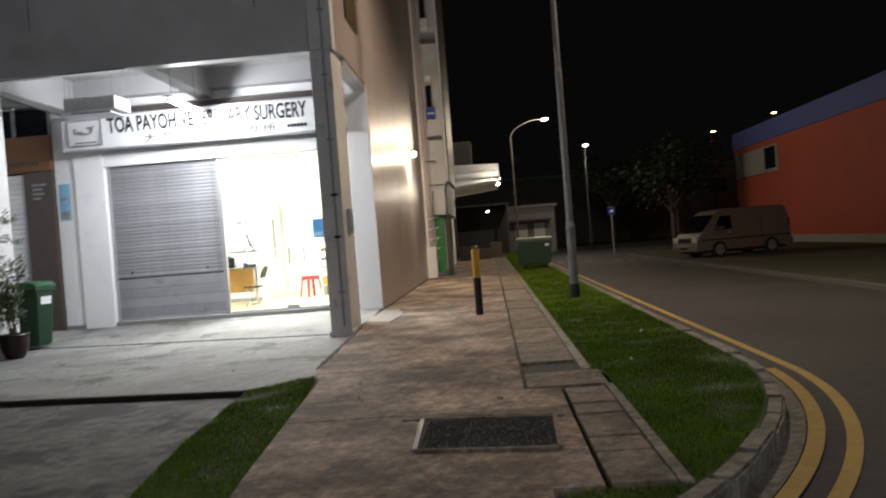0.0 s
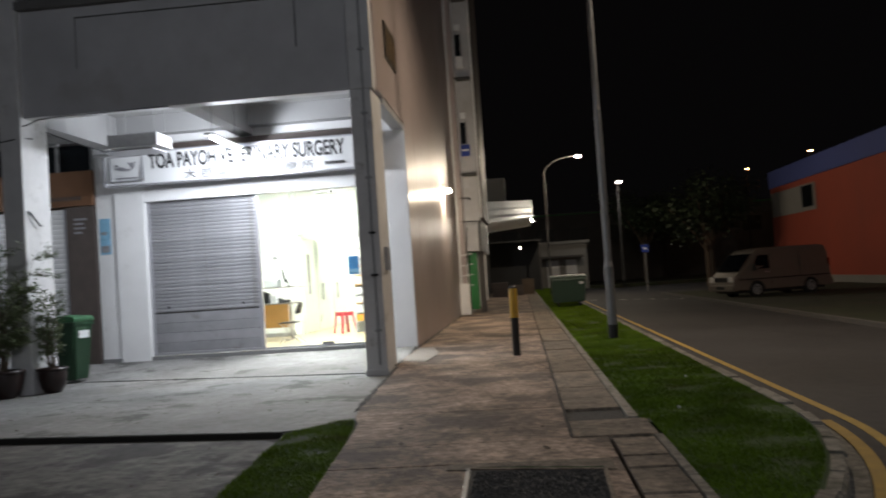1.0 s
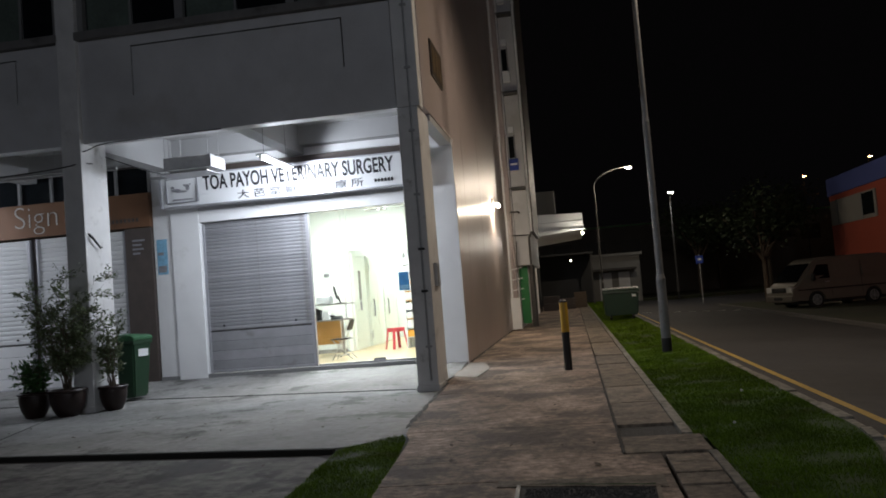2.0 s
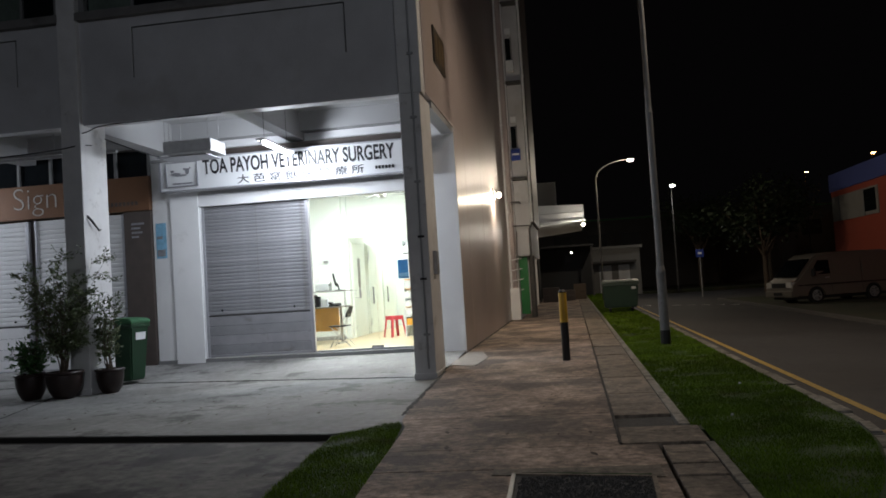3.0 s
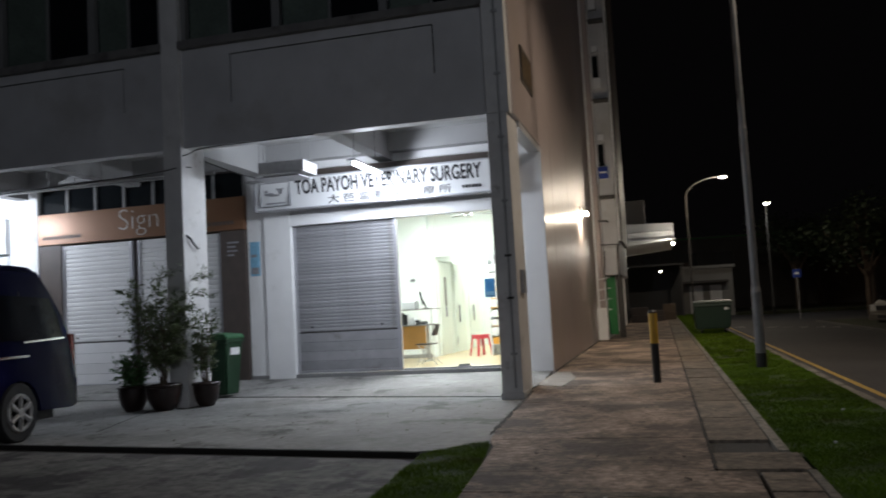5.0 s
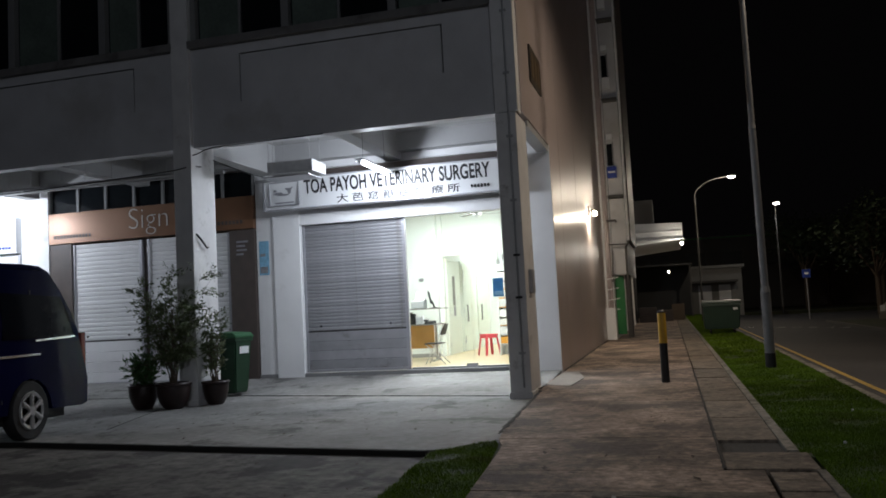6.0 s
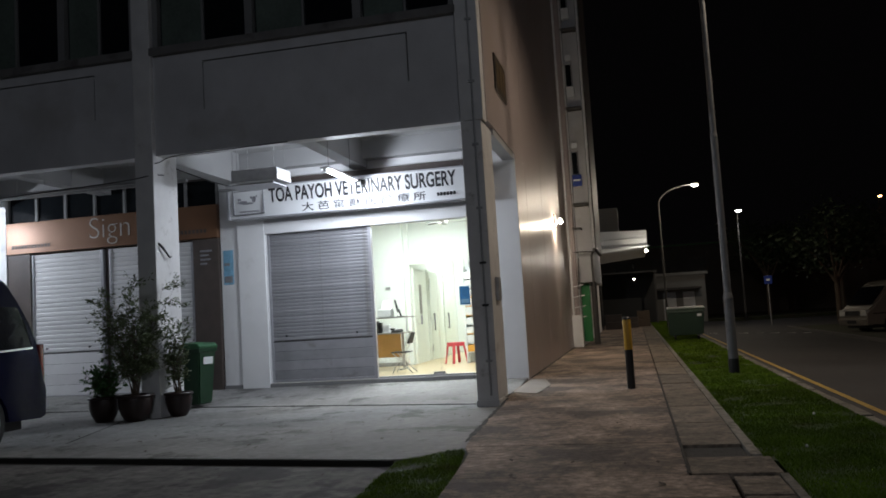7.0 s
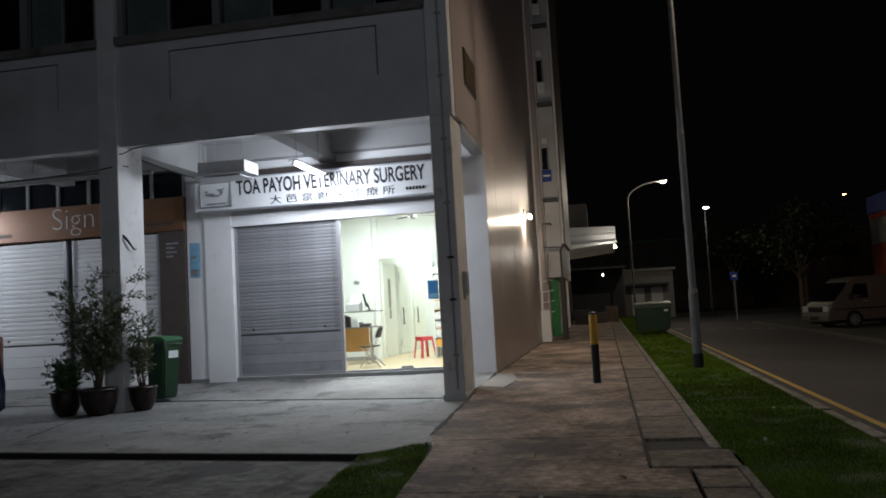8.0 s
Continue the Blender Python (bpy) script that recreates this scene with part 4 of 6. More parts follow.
# ---- vans ----
def van(label, paint, m, glazed=True, sloped=False):
    """A boxy van, nose towards -y, standing on z = 0, its right side at +x. Side outline drawn out across the width."""
    ob = thing("van", (0, 0, 0), label, "van", "parked vans")
    side = [(-2.30, 0.35), (-2.34, 0.62), (-2.28, 0.86), (-2.05, 1.02), (-1.30, 1.78), (-1.05, 1.92), (-0.4, 1.98)]
    side += [(1.40, 2.0), (1.70, 1.985), (1.86, 1.92), (2.05, 1.70), (2.22, 1.45), (2.33, 1.22), (2.40, 0.96), (2.42, 0.60), (2.40, 0.33), (2.30, 0.30)] if sloped else [(1.9, 1.98), (2.20, 1.92), (2.30, 1.70), (2.36, 0.95), (2.37, 0.40), (2.30, 0.30)]
    for yc in (1.32, -1.28):
        side += [(yc + 0.39 * math.cos(a), 0.30 + 0.39 * math.sin(a)) for a in np.linspace(0.05, math.pi - 0.05, 9)]
    bm = B()
    prism(bm, side, -0.845, 0.845, "x")
    for v in bm.verts:
        if v.co.z > 0.95:
            v.co.x *= 1 - 0.13 * min(1, (v.co.z - 0.95) / 1.03) ** 1.5
    bmesh.ops.bevel(bm, geom=[e for e in bm.edges if abs(abs(e.verts[0].co.x) - abs(e.verts[1].co.x)) < 0.12 and e.verts[0].co.x * e.verts[1].co.x > 0 and min(e.verts[0].co.z, e.verts[1].co.z) > 0.7], offset=0.07, segments=3, affect="EDGES")
    body = part("body", bm, paint, ob, smooth=True)

    def pane(name, outline, s, mtl, off=0.006):
        bm = B()
        vs = []
        for y_, z_ in outline:
            w_ = 0.845 * (1 - 0.13 * min(1, max(0, z_ - 0.95) / 1.03) ** 1.5)
            vs.append((y_, z_, w_))
        p = [bm.verts.new((s * (w_ + off), y_, z_)) for y_, z_, w_ in vs]
        q = [bm.verts.new((s * (w_ - 0.03), y_, z_)) for y_, z_, w_ in vs]
        k = len(p)
        fs = [bm.faces.new(p), bm.faces.new(q)] + [bm.faces.new((p[i], p[(i + 1) % k], q[(i + 1) % k], q[i])) for i in range(k)]
        bmesh.ops.recalc_face_normals(bm, faces=fs)
        return part(name, bm, mtl, body)

    for s in (-1, 1):
        pane("side_window", [(-1.52, 1.14), (-0.62, 1.14), (-0.62, 1.68), (-1.12, 1.68)], s, M_CARGLASS)
        pane("side_window" if glazed else "side_panel", [(-0.50, 1.14), (0.78, 1.14), (0.78, 1.70), (-0.50, 1.70)], s, M_CARGLASS if glazed else paint)
        pane("side_window" if glazed else "side_panel", [(0.88, 1.14), (2.16, 1.14), (2.06, 1.42), (1.95, 1.62), (0.88, 1.66)] if sloped else [(0.88, 1.14), (2.10, 1.14), (2.02, 1.70), (0.88, 1.70)], s, M_CARGLASS if glazed else paint)
        if sloped:
            pane("belt_moulding", [(-2.1, 0.92), (1.5, 0.945), (1.5, 0.97), (-2.1, 0.945)], s, M_CHROME, 0.012)
            pane("window_strip", [(1.42, 1.105), (2.17, 1.13), (2.17, 1.15), (1.42, 1.125)], s, M_CHROME, 0.012)
            pane("hatch_gap", [(1.40, 0.50), (1.412, 0.50), (1.412, 1.70), (1.40, 1.70)], s, M_TRIM, 0.003)
        else:
            pane("belt_moulding", [(-2.1, 0.72), (2.3, 0.72), (2.3, 0.77), (-2.1, 0.77)], s, M_TRIM, 0.012)
        pane("door_gap", [(-0.57, 0.45), (-0.555, 0.45), (-0.555, 1.75), (-0.57, 1.75)], s, M_TRIM, 0.003)
        pane("door_gap", [(0.83, 0.45), (0.842, 0.45), (0.842, 1.75), (0.83, 1.75)], s, M_TRIM, 0.003)
        pane("door_handle", [(-0.86, 0.98), (-0.68, 0.98), (-0.68, 1.02), (-0.86, 1.02)], s, M_STEEL, 0.03)
        part("head_lamp", box(B(), s * 0.62 - 0.17, s * 0.62 + 0.17, -2.36, -2.12, 0.66, 0.90, 0.03), M_HEAD, ob)
        part("tail_lamp", box(B(), s * 0.765 - 0.06, s * 0.765 + 0.06, 2.22 + 0.10 * sloped, 2.32 + 0.10 * sloped, 0.70, 1.40 - 0.22 * sloped, 0.02), M_TAIL, ob, "red tail lamp")
        arm = part("mirror", box(B(), s * 0.98 - 0.09, s * 0.98 + 0.09, -1.52, -1.42, 1.08, 1.36, 0.03), M_TRIM, ob)
        part("mirror_arm", rod(B(), (s * 0.80, -1.42, 1.16), (s * 0.92, -1.46, 1.16), 0.02, seg=8), M_TRIM, arm)
        for yc in (1.32, -1.28):
            tyre = part("wheel", lathe(B(), [(0.20, -0.10), (0.31, -0.10), (0.335, -0.07), (0.335, 0.07), (0.31, 0.10), (0.20, 0.10)], (0, 0, 0), 32), M_TYRE, ob, "black tyre", smooth=True)
            tyre.data.transform(pose(s * 0.75, yc, 0.335, 0, 90, 0))
            bm = B()
            lathe(bm, [(0.17, 0.095), (0.17, 0.112), (0.205, 0.118), (0.215, 0.10)], (0, 0, 0), 28)
            for k in range(6):
                a = k * math.pi / 3
                rod(bm, (0.05 * math.cos(a), 0.05 * math.sin(a), 0.112), (0.19 * math.cos(a), 0.19 * math.sin(a), 0.106), 0.026, 0.034, 8)
            rod(bm, (0, 0, 0.09), (0, 0, 0.13), 0.055, seg=16)
            bm.transform(pose(s * 0.75, yc, 0.335, 0, 90 * s, 0))
            part("rim", bm, M_RIM, tyre, "silver spoked rim", smooth=True)
    bm = B()
    p = [bm.verts.new(c) for c in ((-0.72, -2.02, 1.075), (0.72, -2.02, 1.075), (0.66, -1.36, 1.74), (-0.66, -1.36, 1.74))]
    bm.faces.new(p)
    r = bmesh.ops.extrude_face_region(bm, geom=list(bm.faces))
    for v in [g for g in r["geom"] if isinstance(g, bmesh.types.BMVert)]:
        v.co += Vector((0, -0.022, 0.018))
    bmesh.ops.recalc_face_normals(bm, faces=list(bm.faces))
    part("windscreen", bm, M_CARGLASS, body)
    part("rear_window", prism(B(), [(2.30, 1.20), (2.345, 1.20), (2.13, 1.62), (2.09, 1.62)] if sloped else [(2.30, 1.15), (2.335, 1.15), (2.335, 1.66), (2.28, 1.66)], -0.6, 0.6, "x"), M_CARGLASS, body)
    part("front_bumper", box(B(), -0.83, 0.83, -2.40, -2.1, 0.30, 0.56, 0.05), paint, ob)
    part("rear_bumper", box(B(), -0.83, 0.83, 2.2, 2.45, 0.32, 0.58, 0.05), paint, ob)
    part("grille", box(B(), -0.42, 0.42, -2.365, -2.2, 0.68, 0.86, 0.02), M_TRIM, ob)
    part("number_plate", box(B(), -0.26, 0.26, -2.415, -2.39, 0.38, 0.50), M_TRIM, ob)
    part("underbody", box(B(), -0.7, 0.7, -2.1, 2.1, 0.2, 0.36), M_TRIM, ob)
    ob.matrix_basis = m
    return ob


van("dark blue glossy van parked nose-out on the apron", M_VANBLUE, pose(-9.0, 7.72, AP - 0.01, 0, 0, 0) @ Matrix.Diagonal((1, 1, 1.16, 1)), sloped=True)
van("beige-silver van parked beside the road", M_VANSILVER, pose(10.2, 35.2, ground_z(9), 0, 0, -68), False)
van("white van parked on the far verge", M_VANWHITE, pose(14.0, 27.2, ground_z(9), 0, 0, -25))
# ---- across the road: red building, far sheds, sign ----
hall = thing("red_building", (22, 45, -0.3), "brick-red two-storey building with a blue band under the roof", "building", kind="structure")
part("wall", box(B(), 16.3, 40, 20.0, 54.5, -0.4, 5.55), M_REDWALL, hall)
part("blue_band", box(B(), 16.22, 40.1, 19.9, 54.6, 5.55, 6.62, 0.02), M_BLUEBAND, hall)
part("plinth", box(B(), 16.2, 40.05, 19.95, 54.55, -0.4, 0.1, 0.02), M_FARWALL, hall, "pale plinth")
win = part("recess", box(B(), 16.24, 16.31, 46.6, 54.3, 3.7, 5.2), M_FARWALL, hall)
part("pane", box(B(), 16.21, 16.25, 46.9, 48.6, 3.9, 5.1), M_DARKGLASS, win)
part("frame", box(B(), 16.20, 16.26, 48.6, 48.75, 3.7, 5.2), M_FRAME, win)
part("frame", box(B(), 16.20, 16.26, 52.9, 53.0, 3.7, 5.2), M_FRAME, win)
street_lamp(21.8, 80.0, 9.6, 0.6, "distant amber street lamp beyond the red building", head=1.3, glow_mat=G_AMBER, pole_mat=M_POLEBLACK, arm_dir=(0, -1))
street_lamp(22.75, 66.0, 9.2, 0.6, "distant amber street lamp showing above the red roof", head=1.3, glow_mat=G_AMBER, pole_mat=M_POLEBLACK, arm_dir=(0, -1))

shed = thing("far_factory", (4, 84, 0), "dark low factory block closing the far end of the road", "building", kind="structure")
part("wall", box(B(), -8, 30, 84, 96, -0.4, 6.6), M_FARDARK, shed)
part("roof_edge", box(B(), -8.2, 30.2, 83.6, 96, 6.6, 6.95), M_FARDARK, shed)
part("roof_trim", box(B(), -8.2, 30.2, 83.55, 83.6, 6.75, 6.85), M_SKIP, shed)
for i in range(9):
    part("window", box(B(), -5 + i * 3.4, -3.2 + i * 3.4, 83.95, 84.02, 4.0, 5.4), M_TRIM, shed)
kiosk = thing("pale_outbuilding", (3.1, 62, 0), "pale flat-roofed outbuilding at the end of the path", "building", kind="structure")
part("wall", box(B(), 1.4, 5.0, 62, 66, -0.3, 3.2), M_FARWALL, kiosk)
part("roof", box(B(), 1.2, 5.2, 61.8, 66.2, 3.2, 3.4), M_FARWALL, kiosk)
part("lean_to", box(B(), 1.3, 4.6, 60.2, 62, 2.15, 2.3), M_FARDARK, kiosk)
part("door", box(B(), 2.0, 2.9, 61.93, 62.01, 0.0, 2.0), M_SHOPWALL, kiosk)
part("door", box(B(), 3.4, 4.2, 61.93, 62.01, 0.0, 2.0), M_SHOPWALL, kiosk)

road_sign = thing("road_sign", (7.45, 50, -0.3), "small blue road sign on a thin grey post", "sign")
part("post", rod(B(), (7.45, 50, -0.5), (7.45, 50, 2.5), 0.035), M_GALV, road_sign)
part("plate", box(B(), 7.23, 7.67, 49.95, 49.97, 2.0, 2.46, 0.01), M_BLUE, road_sign)
part("arrow", box(B(), 7.35, 7.55, 49.93, 49.952, 2.18, 2.30), M_SIGN, road_sign)

# far side of the road: kerb and rough verge
bm = B()
prism(bm, [(7.25, -60), (7.40, -60), (7.40, 44), (7.25, 44)], -0.45, -0.22)
structure("kerb_far", bm, M_FARDARK, "low concrete kerb along the far side of the road", "kerb")
bm = B()
prism(bm, [(7.41, -60), (16.2, -60), (16.2, 44), (7.41, 44)], -0.45, -0.26)
structure("verge_far", bm, M_ROUGH, "dark rough verge beside the red building", "verge")
bm = B()
prism(bm, [(2.4, 62), (60, 70), (60, 83), (2.4, 83)], -0.45, -0.1)
structure("verge_end", bm, M_ROUGH, "dark ground at the far end of the road", "verge")
for i in range(7):
    bm = B()
    x = 2.9 + i * 0.62
    box(bm, x, x + 0.4, 37.0, 37.12, ground_z(x) - 0.1, ground_z(x + 0.2) + 0.006)
    structure(f"road_dash_{i + 1}", bm, M_WHITELINE, "worn white give-way dash on the asphalt", "road line")


def tree(x, y, z, height, spread, seed, label):
    rnd = random.Random(seed)
    ob = thing("tree", (x, y, z), label, "tree", "trees along the road")
    bm = B()
    top = Vector((x, y, z + height * 0.45))
    rod(bm, (x, y, z - 0.2), top, 0.16, 0.11, 10)
    tips = []
    for i in range(9):
        a = i * 2.4 + rnd.uniform(-0.3, 0.3)
        l = spread * rnd.uniform(0.5, 0.95)
        p = top + Vector((math.cos(a) * l, math.sin(a) * l, height * rnd.uniform(0.12, 0.5)))
        s = top - Vector((0, 0, rnd.uniform(0, height * 0.15)))
        mid = (s + p) / 2 + Vector((0, 0, 0.3))
        rod(bm, s, mid, 0.07, 0.045, 6), rod(bm, mid, p, 0.045, 0.015, 6)
        tips += [mid, p, (mid + p) / 2]
    part("trunk", bm, M_BARK, ob)
    co, fa = [], []
    for i in range(2600):
        c = rnd.choice(tips) + Vector((rnd.gauss(0, 0.55), rnd.gauss(0, 0.55), rnd.gauss(0, 0.4)))
        u = Vector((rnd.uniform(-1, 1), rnd.uniform(-1, 1), rnd.uniform(-1, 1))).normalized()
        w_ = u.orthogonal().normalized()
        s = rnd.uniform(0.09, 0.19)
        k = len(co)
        co += [c + u * s, c + w_ * s * 0.5, c - u * s, c - w_ * s * 0.5]
        fa.append((k, k + 1, k + 2, k + 3))
    me = bpy.data.meshes.new("crown")
    me.from_pydata(co, [], fa)
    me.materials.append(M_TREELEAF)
    tagged(hang(new("crown", me), ob), kind="stuff")
    return ob


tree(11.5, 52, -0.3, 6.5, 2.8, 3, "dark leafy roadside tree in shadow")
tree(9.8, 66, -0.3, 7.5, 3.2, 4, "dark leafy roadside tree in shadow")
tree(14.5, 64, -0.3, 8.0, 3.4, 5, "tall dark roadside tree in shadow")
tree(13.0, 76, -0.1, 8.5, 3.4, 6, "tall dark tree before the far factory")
# ---- fittings on the block ----
plate = thing("block_plate", (W, 14.9, 5.4), "dark block number plate with gold bars on the end wall", "plate")
bm = B()
prism(bm, [(13.8, 5.12), (15.0, 5.12), (15.0, 5.76), (13.8, 5.76)], W, W + 0.03, "x")
part("plate_board", bm, M_BRASS, plate)
for y in (13.95, 14.29, 14.63):
    bm = B()
    box(bm, W + 0.03, W + 0.036, y, y + 0.22, 5.22, 5.66)
    part("number_bar", bm, M_GOLD, plate)
meter = thing("wall_box", (-2.13, 12.9, 1.6), "small grey switch box on the corner column", "box")
part("case", box(B(), -2.13, -2.075, 12.80, 13.05, 1.48, 1.85, 0.008), M_GALV, meter)
part("cover", box(B(), -2.075, -2.069, 12.82, 13.03, 1.50, 1.83), M_GALV, meter)
pipe = thing("column_conduit", (-2.26, F, 0), "thin grey conduit running up the corner column", "conduit")
part("tube", rod(B(), (-2.24, F - 0.022, 0.05), (-2.24, F - 0.022, 12.0), 0.016, seg=10), M_GALV, pipe, smooth=True)
for z in (0.55, 1.4, 2.05, 2.9, 3.9, 4.9, 5.9, 7.0):
    part("saddle", box(B(), -2.29, -2.19, F - 0.04, F + 0.004, z, z + 0.035, 0.004), M_TRIM if z in (1.4, 2.05) else M_GALV, pipe)
duct = thing("hanging_box", (-6.3, 13.6, 3.8), "white box hung on rods below the soffit", "sign box")
part("case", box(B(), -6.92, -6.03, 13.5, 14.12, 3.90, 4.12, 0.012), M_GALV, duct)
part("tray", box(B(), -7.15, -6.2, 13.7, 14.3, 3.875, 3.895, 0.006), M_ALUFRAME, duct)
for x in (-6.85, -6.12):
    for y in (13.6, 14.05):
        part("rod", rod(B(), (x, y, 4.12), (x, y, 4.94), 0.006, seg=6), M_GALV, duct)
for y, z, x0, x1 in ((14.55, 4.22, -13.9, -8.4), (13.75, 4.12, -13.9, -8.4), (15.1, 4.05, -8.0, -6.6)):
    tray = thing("light_batten", ((x0 + x1) / 2, y, z), "unlit grey batten with conduit hung under the soffit", "batten")
    part("channel", box(B(), x0, x1, y - 0.04, y + 0.04, z, z + 0.05, 0.005), M_GALV, tray)
    x = x0 + 0.3
    while x < x1:
        part("hanger", rod(B(), (x, y, z + 0.05), (x, y, 4.94), 0.006, seg=6), M_GALV, tray)
        x += 1.3


def cable(pts, r, label):
    cu = bpy.data.curves.new("cable", "CURVE")
    cu.dimensions, cu.bevel_depth, cu.bevel_resolution = "3D", r, 2
    cu.materials.append(M_RUBBER)
    sp = cu.splines.new("NURBS")
    sp.points.add(len(pts) - 1)
    for p, c in zip(sp.points, pts):
        p.co = (*c, 1)
    sp.use_endpoint_u, sp.order_u = True, 3
    return tagged(new("cable", cu), label, "cable", "cables of the covered walk")


cable([(-7.83, F + 0.3, 4.02), (-7.835, F - 0.012, 3.99), (-8.195, F - 0.012, 3.93), (-9.6, F + 0.05, 3.90), (-11.5, F + 0.1, 3.86), (-14.2, F + 0.1, 3.84)], 0.010, "thin dark cable slung along the facade")
cable([(-7.82, F + 0.02, 4.18), (-7.74, F + 0.05, 4.19), (-7.55, F + 0.08, 4.30), (-6.5, F + 0.08, 4.30), (-5.4, F + 0.08, 4.31)], 0.010, "thin dark cable tied along the beam's edge")
cable([(-7.83, 13.2, 4.2), (-7.5, 14.2, 4.0), (-7.2, 14.6, 4.02), (-6.95, 14.6, 4.0)], 0.012, "dark cable drooping to the hanging box")
cable([(-5.12, 15.0, 4.02), (-5.0, 15.5, 4.06), (-4.6, 15.85, 4.24)], 0.006, "thin cable feeding the tube lamp")
hook = thing("bracket", (-7.84, 12.8, 2.6), "small dark bent bracket on the column", "bracket")
bm = B()
rod(bm, (-7.85, 12.58, 2.82), (-7.79, 12.62, 2.74), 0.02, seg=8)
rod(bm, (-7.79, 12.62, 2.74), (-7.77, 12.80, 2.58), 0.022, 0.012, 8)
rod(bm, (-7.77, 12.80, 2.58), (-7.78, 12.87, 2.60), 0.012, seg=8)
part("arm", bm, M_TRIM, hook)

# ---- surgery room: desk, chair, stools, rack, doors, fan ----
z0 = FL
desk = thing("reception_desk", (-5.7, 18.4, z0), "beech-front reception desk with a raised shelf", "desk")
part("top", box(B(), -6.45, -5.12, 17.95, 18.7, z0 + 0.82, z0 + 0.85, 0.006), M_FARWALL, desk)
part("front_panel", box(B(), -6.40, -5.22, 18.02, 18.05, z0 + 0.30, z0 + 0.82, 0.004), M_WOOD, desk, "beech front panel")
for x in (-6.4, -5.28):
    part("leg", box(B(), x, x + 0.05, 18.0, 18.65, z0, z0 + 0.04, 0.004), M_STEEL, desk)
    part("post", box(B(), x, x + 0.05, 18.3, 18.36, z0, z0 + 0.82, 0.004), M_STEEL, desk)
part("shelf", box(B(), -6.45, -5.05, 18.35, 18.75, z0 + 1.18, z0 + 1.205, 0.005), M_FARWALL, desk)
for x in (-6.3, -5.2):
    part("shelf_post", rod(B(), (x, 18.5, z0 + 0.85), (x, 18.5, z0 + 1.18), 0.014), M_STEEL, desk)
mon = thing("monitor", (-5.4, 18.5, z0 + 1.2), "thin black flat monitor turned sideways on the shelf", "monitor")
bm = B()
box(bm, -0.02, 0.02, -0.22, 0.22, 0.10, 0.40, 0.008)
bm.transform(pose(-5.38, 18.55, z0 + 1.21, 0, -12, 15))
part("screen", bm, M_TRIM, mon)
part("stand", rod(B(), (-5.33, 18.55, z0 + 1.21), (-5.38, 18.55, z0 + 1.38), 0.02), M_TRIM, mon)
part("foot", lathe(B(), [(0.11, 0), (0.11, 0.012), (0.02, 0.02)], (-5.33, 18.55, z0 + 1.205), 18), M_TRIM, mon)
tel = thing("printer", (-5.7, 18.52, z0 + 1.2), "pale grey desktop printer", "printer")
part("case", box(B(), -5.86, -5.54, 18.4, 18.7, z0 + 1.205, z0 + 1.4, 0.03), M_SIGN, tel)
bm = B()
prism(bm, [(18.62, z0 + 1.39), (18.70, z0 + 1.39), (18.78, z0 + 1.6), (18.76, z0 + 1.6)], -5.82, -5.58, "x")
part("paper_feed", bm, M_PAPER, tel)
tel = thing("telephone", (-5.35, 18.15, z0 + 0.85), "dark desk telephone beside the papers", "telephone")
bm = B()
prism(bm, [(18.05, z0 + 0.852), (18.25, z0 + 0.852), (18.25, z0 + 0.92), (18.05, z0 + 0.88)], -5.45, -5.22, "x")
part("base", bm, M_TRIM, tel)
part("handset", box(B(), -5.46, -5.40, 18.04, 18.26, z0 + 0.91, z0 + 0.95, 0.012), M_TRIM, tel)
for i, (x, y, h, mt) in enumerate(((-6.0, 18.2, 0.22, M_GALV), (-5.76, 18.12, 0.24, M_TRIM), (-5.58, 18.15, 0.18, M_SIGN), (-5.92, 18.4, 0.28, M_FARDARK), (-5.48, 18.25, 0.12, M_PAPER))):
    st = thing("file_box", (x, y, z0 + 0.85), "small upright file box among desk papers", "box", "desk clutter")
    part("case", box(B(), x - 0.08, x + 0.08, y - 0.05, y + 0.08, z0 + 0.852, z0 + 0.852 + h, 0.006), mt, st)

chair = thing("folding_chair", (-4.95, 17.2, z0), "black folding chair with thin chrome legs", "chair")
part("seat", box(B(), -5.17, -4.78, 17.0, 17.38, z0 + 0.43, z0 + 0.455, 0.012), M_TRIM, chair)
bm = B()
prism(bm, [(-4.80, z0 + 0.62), (-4.77, z0 + 0.62), (-4.70, z0 + 0.85), (-4.73, z0 + 0.85)], 17.02, 17.36, "y")
part("backrest", bm, M_TRIM, chair)
for y in (17.02, 17.36):
    part("leg", rod(B(), (-5.15, y, z0), (-4.70, y, z0 + 0.86), 0.011, seg=8), M_STEEL, chair)
    part("leg", rod(B(), (-4.70, y, z0), (-5.14, y, z0 + 0.44), 0.011, seg=8), M_STEEL, chair)
part("stretcher", rod(B(), (-5.10, 17.02, z0 + 0.10), (-5.10, 17.36, z0 + 0.10), 0.009, seg=8), M_STEEL, chair)


